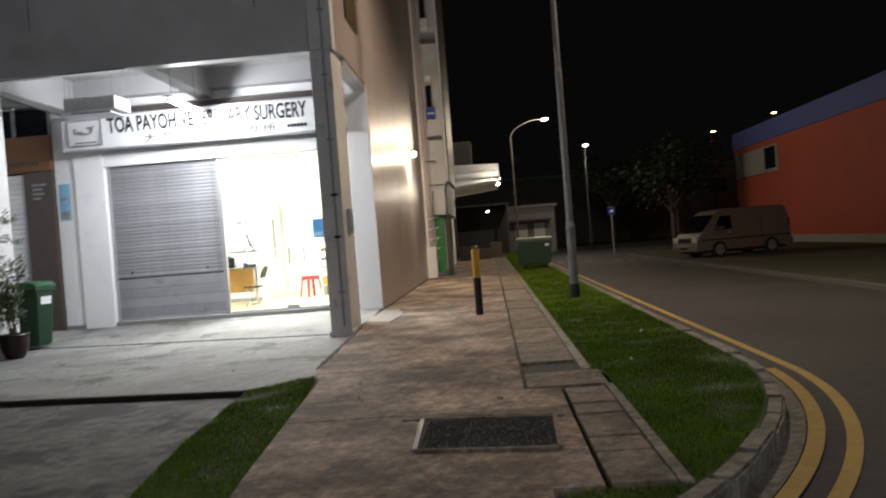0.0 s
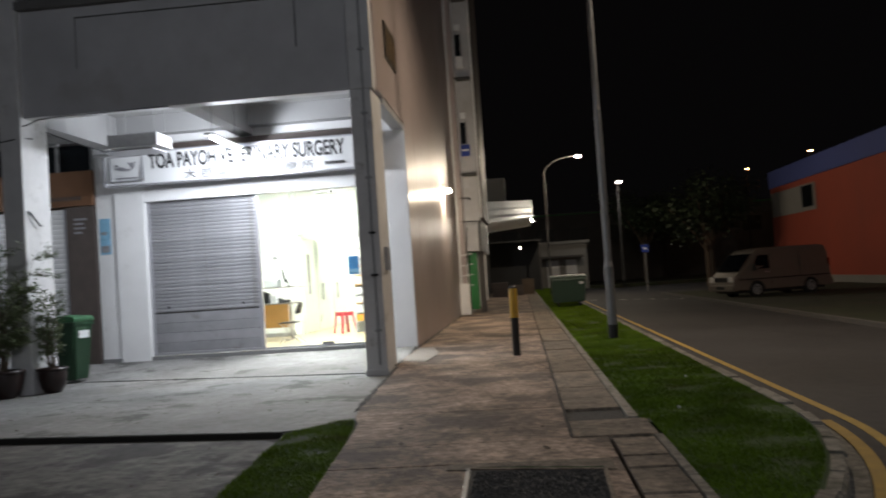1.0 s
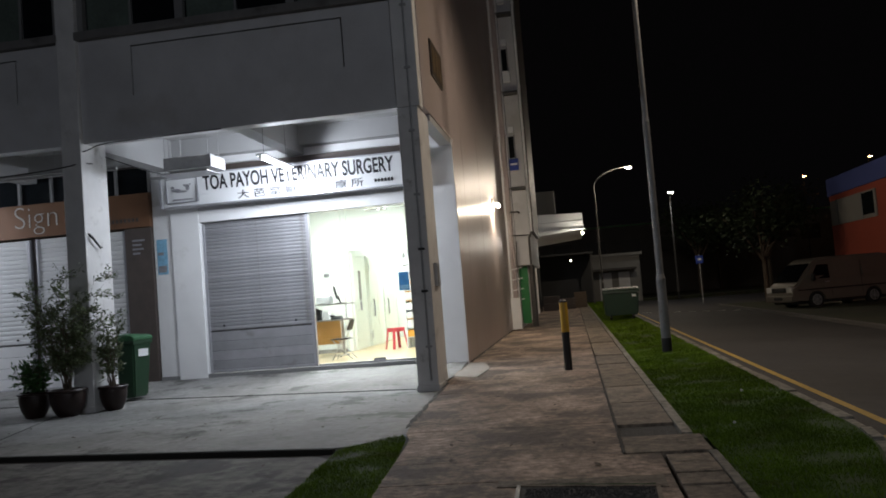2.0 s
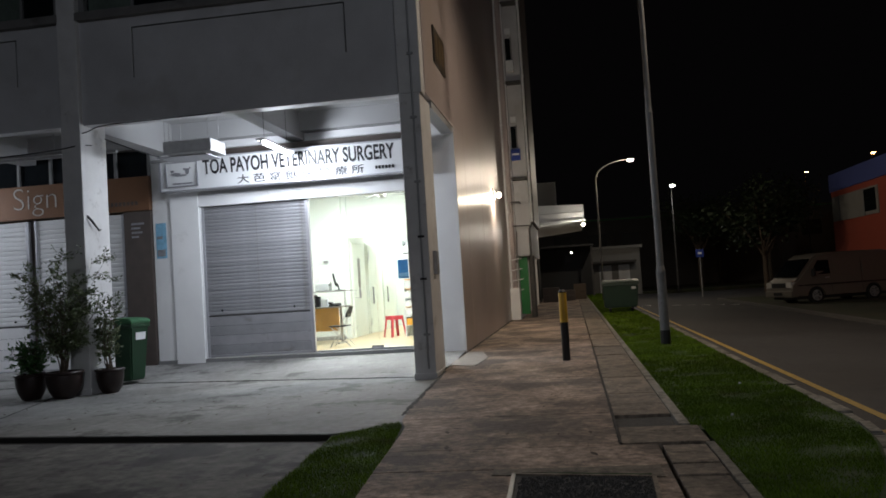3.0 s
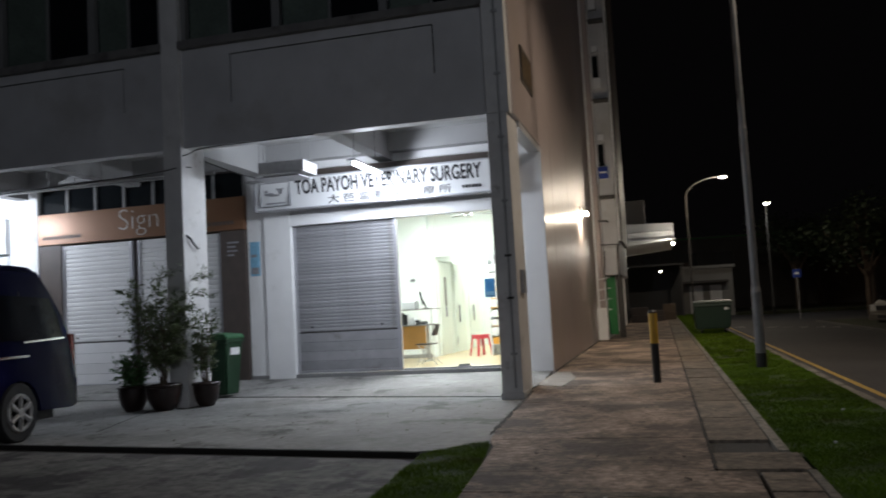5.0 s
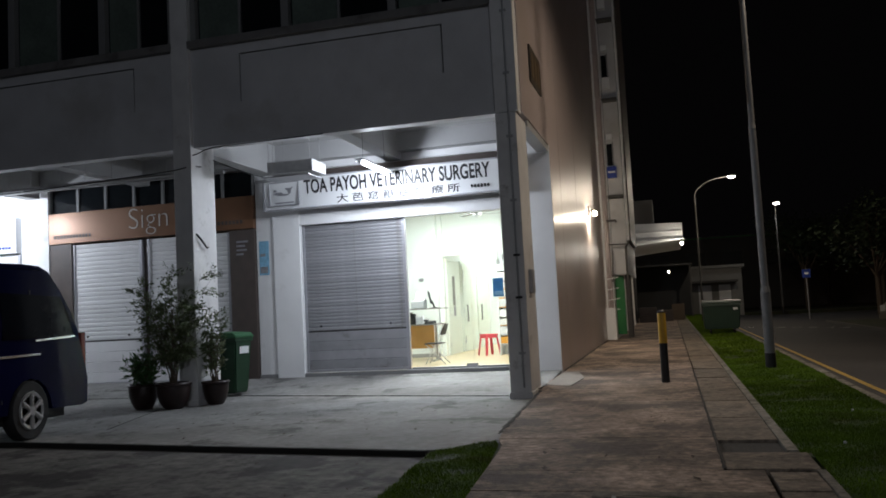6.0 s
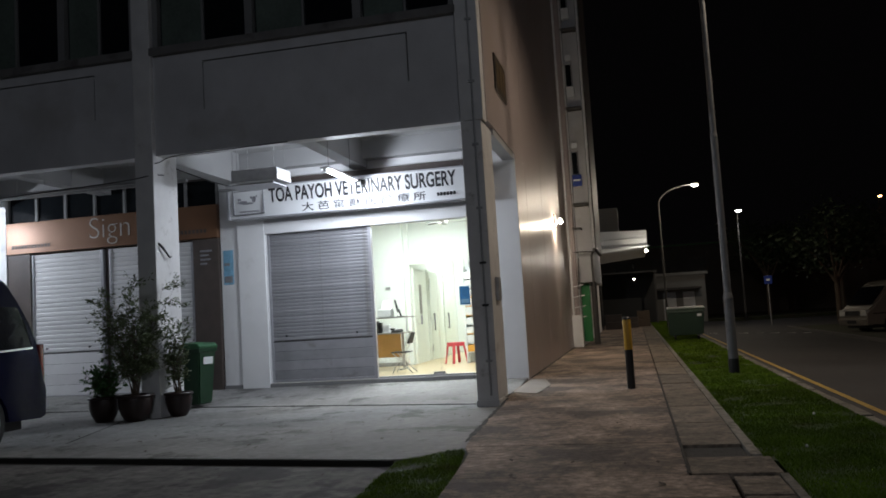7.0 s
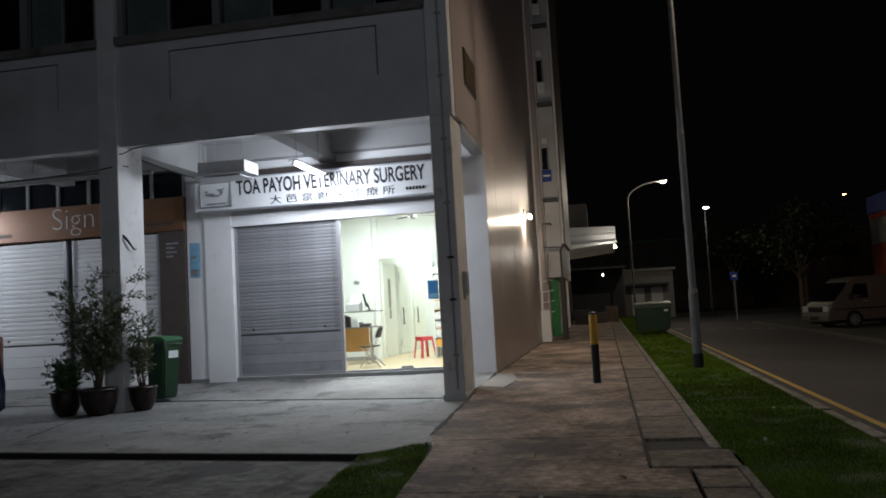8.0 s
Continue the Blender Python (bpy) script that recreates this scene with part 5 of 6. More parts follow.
def stool(x, y, yaw):
    ob = thing("plastic_stool", (0, 0, 0), "red moulded plastic stool with splayed legs", "stool")
    bm = B()
    box(bm, -0.16, 0.16, -0.16, 0.16, 0.43, 0.455, 0.012)
    box(bm, -0.15, 0.15, -0.15, 0.15, 0.37, 0.432, 0.006)
    part("seat", bm, M_REDPLASTIC, ob)
    for a in (-1, 1):
        for b in (-1, 1):
            bm = B()
            p = [bm.verts.new(c) for c in ((a * 0.10, b * 0.15, 0.40), (a * 0.15, b * 0.15, 0.40), (a * 0.15, b * 0.10, 0.40))]
            q = [bm.verts.new(c) for c in ((a * 0.155, b * 0.20, 0.0), (a * 0.20, b * 0.20, 0.0), (a * 0.20, b * 0.155, 0.0))]
            bm.faces.new(p), bm.faces.new(q)
            for i in range(3):
                bm.faces.new((p[i], p[(i + 1) % 3], q[(i + 1) % 3], q[i]))
            bmesh.ops.recalc_face_normals(bm, faces=list(bm.faces))
            part("leg", bm, M_REDPLASTIC, ob)
    ob.matrix_basis = pose(x, y, z0, 0, 0, yaw) @ Matrix.Diagonal((1.05, 1.05, 1.12, 1))
    return ob


stool(-4.33, 19.72, 42)

rack = thing("leaflet_rack", (-3.19, 19.62, z0), "tall leaflet rack filled with papers and orange trays", "rack")
part("back", box(B(), -4.02, -2.94, 19.87, 19.9, z0, z0 + 2.3), M_SIGN, rack)
for x in (-4.03, -2.94):
    part("upright", box(B(), x, x + 0.03, 19.52, 19.9, z0, z0 + 2.3, 0.004), M_SIGN, rack)
rnd = random.Random(8)
for i in range(9):
    z = z0 + 0.25 + i * 0.22
    part("shelf", box(B(), -4, -2.94, 19.54, 19.87, z, z + 0.02, 0.003), M_ORANGE if i in (2, 4, 5, 6) else M_SIGN, rack)
    for k in range(4):
        x = -3.995 + k * 0.26
        part("leaflets", box(B(), x, x + 0.24, 19.535, 19.82, z + 0.022, z + 0.022 + rnd.uniform(0.15, 0.192), 0.004), M_PAPER if rnd.random() < 0.82 else M_ORANGE, rack)

def leaf_door(name, hinge, yaw, label, glass=True):
    ob = thing(name, (0, 0, 0), label, "door", kind="structure")
    slab = part("leaf", box(B(), 0.0, 0.94, -0.02, 0.02, 0.01, 2.36, 0.004), M_DOOR, ob)
    if glass:
        part("vision_panel", box(B(), 0.36, 0.58, -0.023, 0.023, 1.25, 2.0, 0.003), M_FARWALL, slab, "small wired vision panel")
        part("notice", box(B(), 0.38, 0.56, -0.027, -0.0235, 0.98, 1.22), M_GREYINK, slab)
        part("handle", rod(B(), (0.08, -0.05, 1.0), (0.22, -0.05, 1.0), 0.012, seg=10), M_STEEL, slab)
        part("handle_stay", rod(B(), (0.09, -0.02, 1.0), (0.09, -0.052, 1.0), 0.009, seg=8), M_STEEL, slab)
    else:
        part("handle", rod(B(), (0.20, -0.06, 0.80), (0.20, -0.06, 1.25), 0.02, seg=10), M_FRAME, slab)
        for z in (0.82, 1.23):
            part("handle_stay", rod(B(), (0.20, -0.02, z), (0.20, -0.062, z), 0.012, seg=8), M_FRAME, slab)
        part("kick_hinge", box(B(), 0.01, 0.06, -0.03, -0.021, 0.25, 0.42), M_GALV, slab)
        part("kick_hinge", box(B(), 0.01, 0.06, -0.03, -0.021, 2.0, 2.2), M_GALV, slab)
    for z in (0.2, 1.05, 1.9):
        part("hinge", rod(B(), (0.0, -0.02, z), (0.0, -0.02, z + 0.1), 0.012, seg=8), M_STEEL, slab)
    ob.matrix_basis = pose(*hinge, 0, 0, yaw)
    return ob


leaf_door("door_consulting", (-5.425, 20.18, z0), 88, "cream consulting room door with a vision panel")
leaf_door("door_corridor", (-5.40, 21.62, z0), 84, "cream corridor door with a long steel handle", False)
leaf_door("door_rear", (-5.425, 23.5, z0), 86, "pale rear door at the end of the corridor", False)
for k, y in enumerate((20.12, 21.55, 23.44)):
    bm = B()
    box(bm, -5.45, -5.41, y, y + 0.05, z0, 2.56)
    box(bm, -5.45, -5.41, y + 1.02, y + 1.07, z0, 2.56)
    box(bm, -5.45, -5.41, y + 0.05, y + 1.02, 2.51, 2.56)
    structure(f"door_frame_{k + 1}", bm, M_DOOR, "cream painted door frame in the corridor wall", "door frame")
bm = B()
box(bm, -5.45, -4.06, 19.97, 20.0, 2.62, 2.68)
box(bm, -4.11, -4.06, 19.97, 20.0, z0, 2.62)
structure("trim_header", bm, M_DOOR, "thin grey trim along the corridor opening", "trim")
fan = thing("ceiling_fan", (-4.15, 18.4, 3.4), "white ceiling fan at rest", "fan")
part("rod", rod(B(), (-4.15, 18.4, 3.5), (-4.15, 18.4, 3.8), 0.012), M_SIGN, fan)
part("motor", lathe(B(), [(0.03, -0.10), (0.10, -0.07), (0.11, 0.0), (0.03, 0.05)], (-4.15, 18.4, 3.47), 18), M_SIGN, fan, smooth=True)
for k in range(3):
    bm = B()
    box(bm, 0.10, 0.58, -0.06, 0.06, -0.006, 0.006, 0.004)
    bm.transform(pose(-4.15, 18.4, 3.45, 10, 0, 25 + 120 * k))
    part("blade", bm, M_GALV, fan)
for x, y in ((-4.6, 18.0), (-4.6, 23.3)):
    cl = thing("ceiling_light", (x, y, 3.78), "lit flat ceiling light panel", "lamp", "room lights")
    part("diffuser", box(B(), x - 0.6, x + 0.6, y - 0.15, y + 0.15, 3.745, 3.77), G_PANEL, cl)
    part("frame", box(B(), x - 0.63, x + 0.63, y - 0.18, y + 0.18, 3.77, 3.80), M_SIGN, cl)
bm = B()
prism(bm, [(-7.45, 19.64), (-5.55, 19.64), (-5.55, 19.7), (-7.45, 19.7)], FL, FL + 0.09)
structure("baseboard", bm, M_GALV, "grey skirting along the room wall", "baseboard")
note = thing("wall_switch", (-5.9, 19.69, 1.9), "small white switch plate on the wall", "switch")
part("plate", box(B(), -6.02, -5.90, 19.672, 19.698, 2.02, 2.09, 0.004), M_GALV, note)
notice = thing("notice_sheet", (-2.94, 20.04, 2.3), "printed notice sheets above the leaflet rack", "notice")
part("sheet", box(B(), -3.94, -3.69, 19.98, 19.988, 2.30, 2.58), M_GREYINK, notice)
part("sheet", box(B(), -3.64, -3.39, 19.98, 19.988, 2.30, 2.58), M_PAPER, notice)


# ---- potted plants ----
def potted_plant(x, y, r, h, tall, spread, stems, leaves, leaf, leaf_mat, seed, label):
    rnd = random.Random(seed)
    ob = thing("potted_plant", (x, y, AP), label, "plant", "pots by the column")
    k = r / 0.2
    pot = part("pot", lathe(B(), [(0.11 * k, 0.0), (0.13 * k, h * 0.06), (0.172 * k, h * 0.28), (0.198 * k, h * 0.55), (0.205 * k, h * 0.78), (0.202 * k, h * 0.88), (0.222 * k, h * 0.91), (0.226 * k, h * 0.96), (0.215 * k, h), (0.192 * k, h), (0.185 * k, h - 0.04)], (x, y, AP), 28), M_POT, ob, smooth=True)
    part("soil", lathe(B(), [(0.188 * k, h - 0.05), (0.18 * k, h - 0.035)], (x, y, AP), 20), M_SOIL, pot)
    bm = B()
    twigs = []
    base = Vector((x, y, AP + h - 0.05))
    for i in range(stems):
        a = i * 2.399 + rnd.uniform(-0.4, 0.4)
        top = tall * rnd.uniform(0.55, 1.0)
        lean = spread * rnd.uniform(0.15, 1.0) * (0.4 if i == 0 else 1)
        p = base + Vector((math.cos(a) * 0.05, math.sin(a) * 0.05, 0))
        if i == 0:
            top, lean = tall, 0.1 * spread
        n_ = 7
        for s in range(1, n_ + 1):
            f = s / n_
            q = base + Vector((math.cos(a) * lean * f ** 1.4 + rnd.gauss(0, 0.02), math.sin(a) * lean * 0.7 * f ** 1.4 + rnd.gauss(0, 0.02), top * f))
            rod(bm, p, q, 0.012 * (1.15 - f), 0.012 * (1.05 - f) + 0.001, 5)
            if f > 0.25:
                for t in range(3):
                    b = rnd.uniform(0, 6.28)
                    l = spread * rnd.uniform(0.15, 0.45)
                    e = q + Vector((math.cos(b) * l, math.sin(b) * l * 0.7, rnd.uniform(-0.05, 0.22)))
                    rod(bm, q, e, 0.004, 0.0015, 4)
                    twigs.append((q, e))
            p = q
    part("stem", bm, M_BARK, ob)
    co, fa = [], []
    for i in range(leaves):
        q, e = rnd.choice(twigs)
        c = q.lerp(e, rnd.uniform(0.15, 1.1)) + Vector((rnd.gauss(0, 0.025), rnd.gauss(0, 0.025), rnd.gauss(0, 0.025)))
        u = ((e - q).normalized() + Vector((rnd.gauss(0, 0.6), rnd.gauss(0, 0.6), rnd.gauss(-0.2, 0.5)))).normalized()
        w_ = u.orthogonal().normalized()
        w_ = (Matrix.Rotation(rnd.uniform(0, 6.28), 3, u) @ w_)
        s = leaf * rnd.uniform(0.6, 1.25)
        j = len(co)
        bend_ = u.cross(w_) * s * 0.12
        co += [c, c + u * s * 0.45 + w_ * s * 0.2 + bend_, c + u * s, c + u * s * 0.45 - w_ * s * 0.2 + bend_]
        fa += [(j, j + 1, j + 2), (j, j + 2, j + 3)]
    me = bpy.data.meshes.new("foliage")
    me.from_pydata(co, [], fa)
    me.materials.append(leaf_mat)
    tagged(hang(new("foliage", me), ob), kind="stuff")
    return ob


potted_plant(-8.72, 12.22, 0.235, 0.42, 0.42, 0.46, 12, 900, 0.10, M_LEAF2, 21, "low leafy plant in a dark brown pot")
potted_plant(-8.12, 12.20, 0.27, 0.43, 1.84, 0.84, 17, 7000, 0.062, M_LEAF, 22, "tall open bush in a brown glazed pot by the column")
potted_plant(-7.63, 12.70, 0.215, 0.40, 1.12, 0.42, 8, 1500, 0.066, M_LEAF, 23, "thin upright shrub in a dark round pot")

# things at the far end of the path
for i, (x, y, w_, h) in enumerate(((-1.2, 46.0, 0.9, 0.8), (-0.3, 47.5, 0.8, 0.6), (0.4, 49, 0.7, 0.9))):
    cr = thing("crate_stack", (x, y, 0), "dim stack of brown crates under the canopy", "crates", "crates by the canopy")
    for k in range(2):
        part("crate", box(B(), x - w_ / 2, x + w_ / 2, y - 0.3, y + 0.3, k * h / 2 + 0.005, (k + 1) * h / 2, 0.02), M_BARK if i == 2 else M_DARKTIMBER, cr)
lean = thing("covered_stall", (-0.5, 56, 0), "dark covered stall at the end of the path", "stall", kind="structure")
# Back and roof near black: the unlit opening is put into their colour.
part("back", box(B(), -2.6, 1.4, 58.5, 58.7, -0.2, 3.3), M_TRIM, lean)
part("roof", box(B(), -2.6, 1.5, 54.6, 58.7, 3.3, 3.42), M_TRIM, lean)
part("post", box(B(), 1.3, 1.4, 54.7, 54.8, -0.2, 3.3), M_FARDARK, lean)
part("strip_light", box(B(), -1.86, -1.76, 46.0, 46.05, 2.68, 3.02), G_TUBE, lean, "short lit strip lamp")
part("light_pole", rod(B(), (-1.78, 46.1, 0.0), (-1.78, 46.1, 3.1), 0.04, seg=8), M_FARDARK, lean)
part("far_bulb", lathe(B(), [(0.01, -0.06), (0.05, 0.0), (0.01, 0.06)], (0.04, 46.0, 2.67), 10), G_BULB, lean, "small lit bulb")
part("bulb_flex", rod(B(), (0.04, 46.0, 2.72), (0.04, 46.0, 3.8), 0.008, seg=6), M_TRIM, lean)
# ---- path, drain covers, kerb stones, grass ----
def left_edge(y):
    return float(np.interp(y, [-8, 2, 4.1, 5.9, 7.6, 8.25, 12.4, 13.0, 70], [-0.7, -1.0, -1.36, -1.5, -1.62, -1.795, -1.985, W + 0.02, W + 0.005]))


def right_edge(y):
    return 0.275 if y > 6.51 else (0.555 if y > 3.9 else 0.30)


path = thing("pavement", (-0.8, 20, 0), "dark-stained brownish concrete footpath cast in bays", "pavement", kind="structure")
cuts = [3.9, 5.80, 6.52, 8.05, 11.0, 14.6, 18.5, 23.0, 28.0, 36.0, 46.0, 62.0]
for a, b in zip(cuts, cuts[1:]):
    ys = np.linspace(a + 0.006, b - 0.006, 5)
    outline = [(left_edge(y), y) for y in ys] + [(right_edge((a + b) / 2), y) for y in ys[::-1]]
    part("concrete_bay", prism(B(), outline, -0.3, random.uniform(-0.004, 0.0)), M_PATH, path)
arc = [(x, KC[1] - math.sqrt(6.46 ** 2 - (x - KC[0]) ** 2)) for x in np.linspace(-1.25, 0.30, 8)]
part("concrete_bay", prism(B(), [(left_edge(3.89), 3.894), (-1.22, 2.6)] + arc + [(0.30, 3.894)], -0.3, -0.002), M_PATH, path)
part("joint_filler", prism(B(), [(left_edge(y) + 0.01, y) for y in cuts] + [(right_edge(y) - 0.01, y) for y in cuts[::-1]], -0.3, -0.02), M_GAP, path)
part("ramp_patch", prism(B(), [(-2.03, 13.3), (-1.60, 12.9), (-1.52, 14.3), (-1.75, 15.6), (-2.03, 15.7)], -0.2, 0.005), M_PATCH, path, "paler patched concrete")

def dirt_line(a, b, w0, w1, z, seed):
    """A ragged band of dirt and moss lying in a joint from a to b."""
    rnd = random.Random(seed)
    a, b = Vector((*a, 0)), Vector((*b, 0))
    d = (b - a).normalized()
    side = Vector((-d.y, d.x, 0))
    n_ = max(4, int((b - a).length / 0.07))
    bm = B()
    rows = []
    for i in range(n_ + 1):
        c = a.lerp(b, i / n_) + Vector((0, 0, z))
        rows.append([bm.verts.new(c + side * rnd.uniform(w0, w1)), bm.verts.new(c - side * rnd.uniform(w0, w1)), bm.verts.new(c + side * rnd.uniform(w0, w1) * 0.3 + Vector((0, 0, rnd.uniform(0.002, 0.008))))])
    for p, q in zip(rows, rows[1:]):
        bm.faces.new((p[0], q[0], q[2], p[2]))
        bm.faces.new((p[2], q[2], q[1], p[1]))
    return bm


part("joint_dirt", dirt_line((-1.80, 8.3), (-1.985, 12.45), 0.008, 0.04, 0.003, 31), M_GAP, path, "dark dirt along the path's edge")
part("joint_dirt", dirt_line((-2.04, 12.6), (-2.03, 13.4), 0.01, 0.04, 0.003, 32), M_GAP, path)
part("joint_dirt", dirt_line((-1.60, 12.9), (-1.52, 14.3), 0.004, 0.018, 0.006, 33), M_GAP, path)
part("joint_dirt", dirt_line((-2.06, 15.9), (-2.06, 27.7), 0.01, 0.045, 0.003, 34), M_GAP, path, "dark dirt at the foot of the end wall")
part("joint_dirt", dirt_line((-2.5, 12.86), (-7.4, 13.84), 0.006, 0.016, AP + 0.003, 35), M_GAP, path)
part("joint_dirt", dirt_line((-8.48, 12.56), (-7.6, 9.8), 0.006, 0.02, AP + 0.003, 36), M_GAP, path)
part("joint_dirt", dirt_line((0.285, 6.55), (0.285, 15.4), 0.008, 0.022, 0.003, 37), M_GAP, path)
part("moss_line", dirt_line((-0.42, 5.64), (0.42, 5.50), 0.008, 0.03, 0.008, 38), M_SOIL, path, "green moss in the joint by the drain frame")

grate = thing("drain_grating", (0, 5.1, 0), "dark gravel-filled drain frame set in the path", "drain")
bm = B()
prism(bm, [(-0.44, 4.74), (0.40, 4.62), (0.43, 5.44), (-0.46, 5.60)], -0.1, 0.006)
part("gravel_bed", bm, M_GRIT, grate)
for p, q in (((-0.45, 4.75), (0.40, 4.62)), ((0.43, 5.44), (-0.47, 5.60)), ((-0.45, 4.75), (-0.47, 5.60)), ((0.40, 4.62), (0.43, 5.44))):
    d = Vector((q[0] - p[0], q[1] - p[1], 0)).normalized()
    n_ = Vector((-d.y, d.x, 0)) * 0.014
    P_, Q_ = Vector((*p, 0)) - d * 0.014, Vector((*q, 0)) + d * 0.014
    bm = B()
    prism(bm, [(P_ + n_)[:2], (Q_ + n_)[:2], (Q_ - n_)[:2], (P_ - n_)[:2]], -0.05, 0.016)
    part("frame_bar", bm, M_GALV if p == (-0.45, 4.75) and q[0] < 0 else M_SLAB, grate)
rnd = random.Random(4)
co, fa = [], []
for i in range(2600):
    x, y = rnd.uniform(-0.42, 0.40), rnd.uniform(4.72, 5.5)
    s = rnd.uniform(0.006, 0.016)
    j = len(co)
    co += [(x + s * rnd.uniform(0.6, 1.2) * math.cos(t), y + s * math.sin(t), 0.004) for t in (0.3, 2.4, 4.5)] + [(x, y, 0.006 + s * rnd.uniform(0.5, 1.1))]
    fa += [(j, j + 1, j + 3), (j + 1, j + 2, j + 3), (j + 2, j, j + 3)]
me = bpy.data.meshes.new("gravel")
me.from_pydata(co, [], fa)
me.materials.append(M_GRIT)
tagged(hang(new("gravel", me), grate), kind="stuff")
part("cast_surround", prism(B(), [(-0.62, 5.62), (0.50, 5.46), (0.50, 5.78), (-0.62, 5.78)], -0.1, 0.004), M_SLAB, grate)

drain = thing("covered_drain", (0.55, 20, 0), "roadside drain closed with worn concrete covers", "drain", kind="structure")
part("channel", box(B(), 0.28, 0.90, 3.8, 62, -0.4, -0.05), M_GAP, drain)


def cover(x0, x1, y0, y1, material=M_SLAB, z=0.0):
    z += random.uniform(-0.008, 0.008)
    part("cover", box(B(), x0, x1, y0 + 0.012, y1 - 0.012, -0.08, z, 0.008), material, drain)


ys = [3.90 + 0.32 * i for i in range(9)]
for a, b in zip(ys, ys[1:]):
    cover(0.585, 0.90, a, b)
cover(0.295, 0.95, 6.54, 7.24)
cover(0.295, 0.80, 7.24, 7.83, M_GRIT, -0.015)
ys = [7.83, 9.25, 10.7, 12.15, 13.8, 15.46]
while ys[-1] < 60:
    ys.append(ys[-1] + random.uniform(1.4, 1.9))
for a, b in zip(ys, ys[1:]):
    cover(0.295, 0.80, a, b)
ys = [3.85, 5.2, 6.5]
for a, b in zip(ys, ys[1:]):
    part("edging", box(B(), 0.905, 0.97, a + 0.01, b - 0.01, -0.2, 0.012, 0.008), M_KERB, drain)
ys = [7.25 + 1.85 * i for i in range(30)]
for a, b in zip(ys, ys[1:]):
    part("edging", box(B(), 0.805, 0.895, a + 0.008, b - 0.008, -0.2, 0.014, 0.008), M_KERB, drain)

kerb = thing("kerb", (2.2, 20, 0), "weathered concrete kerb stones round the grass verge", "kerb", kind="structure")
a = -1.275
while a < 0:
    b = min(0.0, a + 0.075)
    bm = B()
    r0, r1 = KR - 0.13 + random.uniform(-0.01, 0.01), KR + random.uniform(-0.008, 0.008)
    zt = random.uniform(-0.012, 0.018)
    prism(bm, [(KC[0] + r * math.cos(t), KC[1] + r * math.sin(t)) for r, t in ((r0, a + 0.002), (r1, a + 0.002), (r1, b - 0.002), (r0, b - 0.002))], -0.3, zt)
    bmesh.ops.bevel(bm, geom=list(bm.edges), offset=0.018, segments=2, affect="EDGES")
    part("kerb_stone", bm, M_KERB, kerb)
    a = b
y = KC[1]
while y < 61:
    part("kerb_stone", box(B(), KC[0] + KR - 0.13, KC[0] + KR, y + 0.006, y + 0.91, -0.3, random.uniform(-0.01, 0.012), 0.015), M_KERB, kerb)
    y += 0.916


def grass(name, inside, x0, x1, y0, y1, per_m2, h, w_, z, seed, label):
    """Blades as single bent strips, thickest in tufts."""
    rng = np.random.default_rng(seed)
    n_ = int((x1 - x0) * (y1 - y0) * per_m2)
    xy = rng.uniform((x0, y0), (x1, y1), (n_, 2))
    tuft = np.array([noise.noise((a * 2.2, b * 2.2, seed)) for a, b in xy])
    keep = np.array([inside(a, b) for a, b in xy]) & (tuft > -0.45 + rng.uniform(-0.3, 0.3, n_))
    xy, tuft = xy[keep], tuft[keep]
    n_ = len(xy)
    ang, lean = rng.uniform(0, 6.283, n_), rng.uniform(0.2, 1.1, n_)
    hh = h * rng.uniform(0.5, 1.2, n_) * (1 + 0.6 * tuft)
    ww = w_ * rng.uniform(0.7, 1.3, n_)
    c, s = np.cos(ang), np.sin(ang)
    v = np.empty((n_, 3, 3))
    v[:, 0] = np.stack((xy[:, 0] - s * ww, xy[:, 1] + c * ww, np.full(n_, z)), 1)
    v[:, 1] = np.stack((xy[:, 0] + s * ww, xy[:, 1] - c * ww, np.full(n_, z)), 1)
    v[:, 2] = np.stack((xy[:, 0] + c * hh * lean, xy[:, 1] + s * hh * lean, z + hh), 1)
    me = bpy.data.meshes.new(name)
    me.from_pydata(v.reshape(-1, 3).tolist(), [], np.arange(n_ * 3).reshape(-1, 3).tolist())
    me.materials.append(M_GRASS)
    return tagged(new(name, me), label, "grass", kind="stuff")


def on_verge(x, y):
    return x < bend(6.47, y) and x > (0.9 if y > 7.2 else (0.98 if y > 3.85 else 0.35))


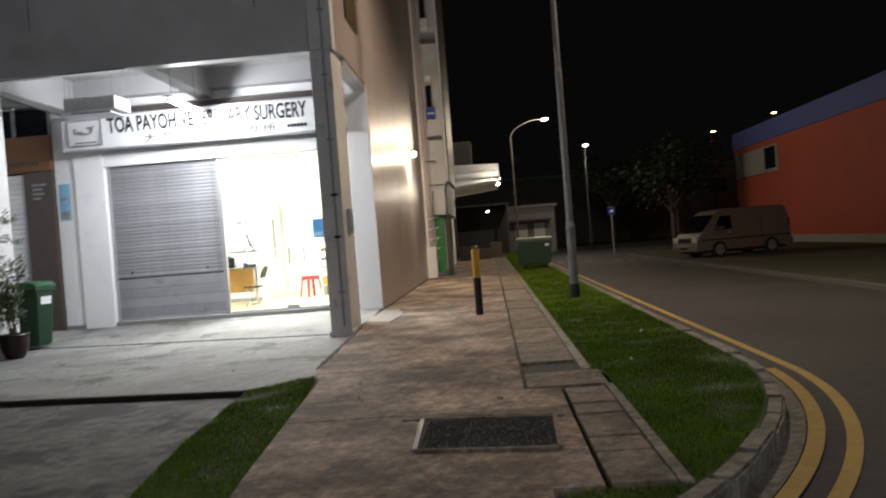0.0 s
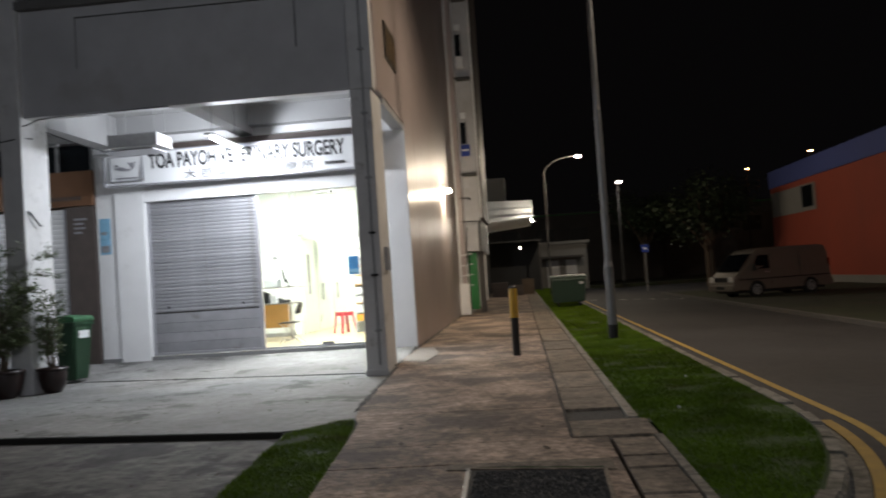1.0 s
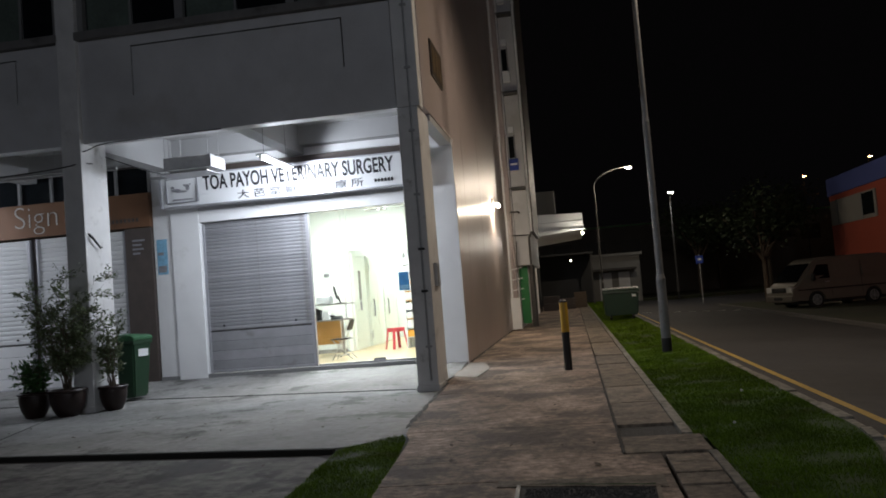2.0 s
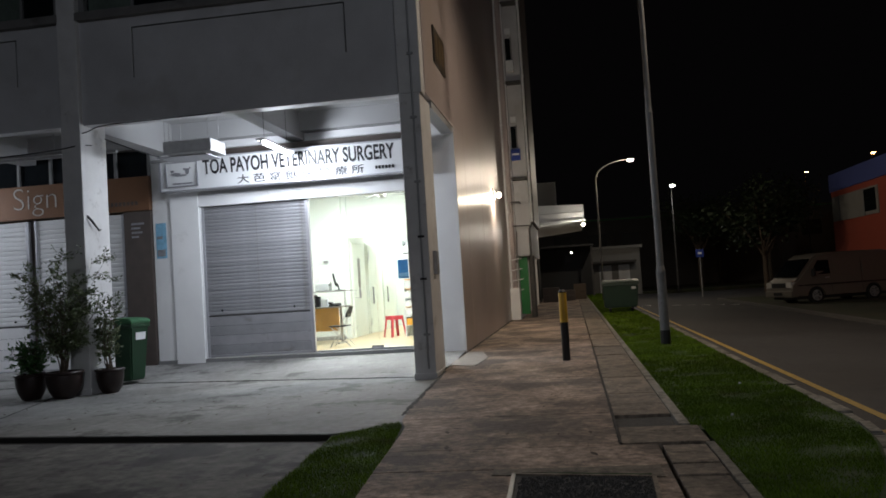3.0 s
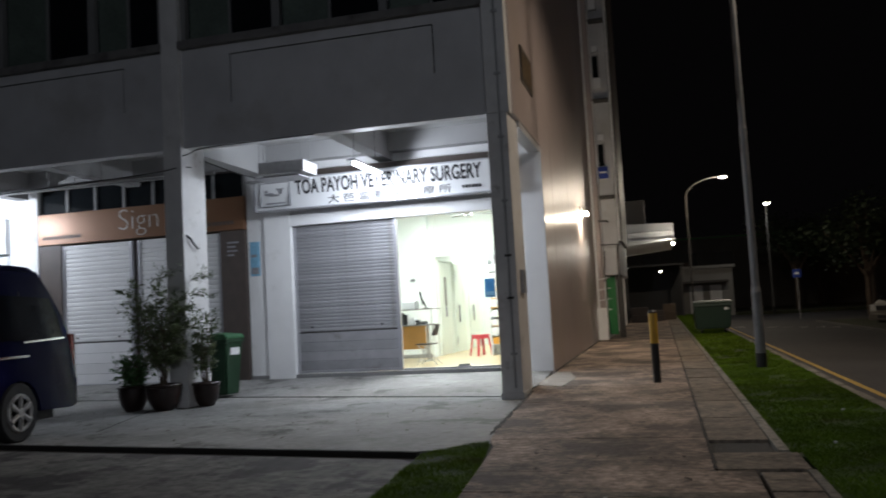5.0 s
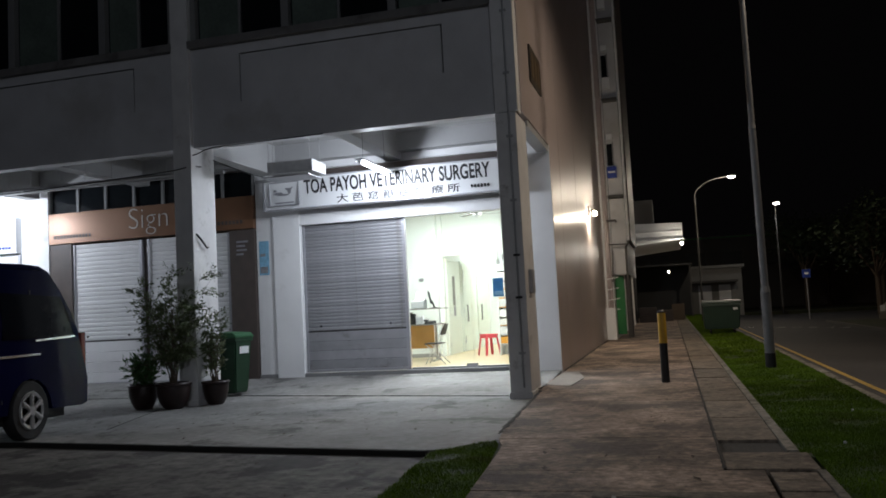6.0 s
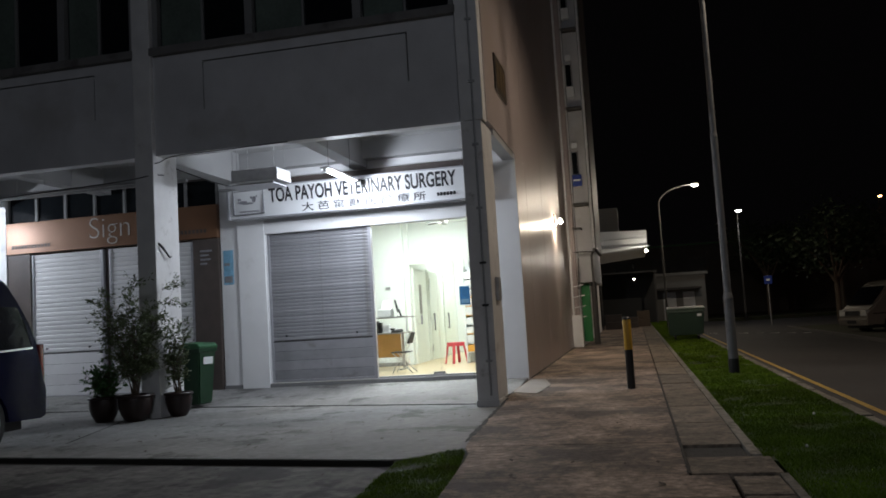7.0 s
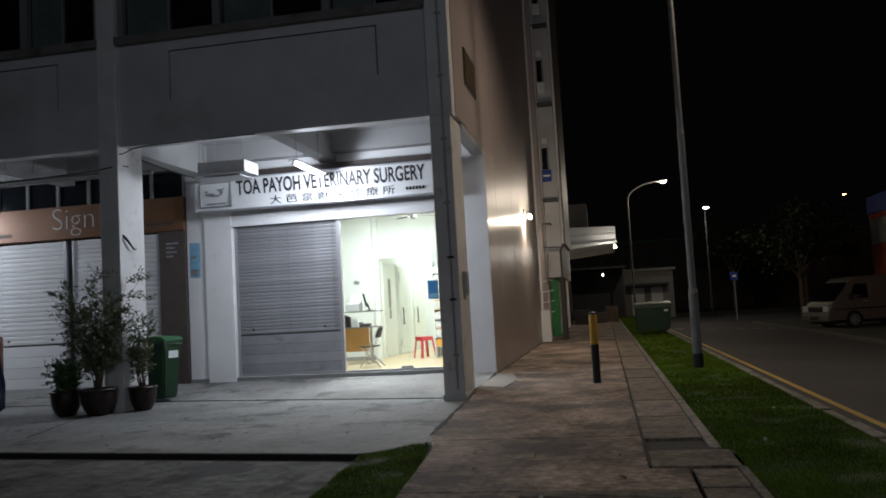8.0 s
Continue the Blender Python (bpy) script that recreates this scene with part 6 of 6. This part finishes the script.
grass("grass", on_verge, 0.3, 2.3, 2.4, 9, 10000, 0.027, 0.003, -0.008, 1, "short green grass on the verge by the kerb")
grass("grass", on_verge, 0.85, 2.3, 9, 18, 4200, 0.030, 0.005, -0.008, 2, "short green grass round the lamp post")
grass("grass", on_verge, 0.85, 2.3, 18, 60, 800, 0.042, 0.011, -0.008, 3, "short green grass along the far verge")


def on_corner(x, y):
    return left_edge(y) - 0.02 > x > float(np.interp(y, [2, 4, 5.6, 7.5, 8.0, 8.15], [-1.7, -1.95, -2.15, -2.28, -1.95, -1.75]))


grass("grass", on_corner, -2.35, -1.0, 2.1, 8.15, 9500, 0.028, 0.003, -0.04, 4, "short grass patch between driveway and path")

# fallen leaves and scraps
rnd = random.Random(12)
co, fa = [], []
for i in range(165):
    if i < 100:
        x, y, z = rnd.uniform(-9.5, -2.3), rnd.uniform(8.9, 12.6), AP + 0.003
    elif i < 130:
        x, y, z = rnd.uniform(-7, -2.4), rnd.uniform(5.2, 7.6), AP - 0.032
    else:
        x, y, z = rnd.uniform(-1.3, 0.2), rnd.uniform(6, 13), 0.003
    a, s = rnd.uniform(0, 6.28), rnd.uniform(0.015, 0.055)
    u, w_ = Vector((math.cos(a), math.sin(a), 0)) * s, Vector((-math.sin(a), math.cos(a), 0)) * s * 0.45
    c = Vector((x, y, z))
    j = len(co)
    co += [c - u, c - w_ + Vector((0, 0, 0.008)), c + u + Vector((0, 0, 0.012)), c + w_ + Vector((0, 0, 0.008))]
    fa += [(j, j + 1, j + 2), (j, j + 2, j + 3)]
me = bpy.data.meshes.new("fallen_leaf_litter")
me.from_pydata(co, [], fa)
me.materials.append(M_DRYLEAF)
tagged(new("fallen_leaf_litter", me), "scattered dry brown leaves on the concrete", "leaves", kind="stuff")
for x, y in ((1.3, 7.6), (1.75, 9.6)):
    scrap = thing("paper_scrap", (x, y, 0), "small crumpled white scrap lying in the grass", "litter", "scraps in the grass")
    bm = B()
    bmesh.ops.create_icosphere(bm, subdivisions=2, radius=0.013, matrix=Matrix.Translation((x, y, 0.014)))
    for v in bm.verts:
        v.co += Vector((noise.noise(v.co * 60), noise.noise(v.co * 60 + Vector((9, 0, 0))), 0)) * 0.006
    part("paper", bm, M_PAPER, scrap)
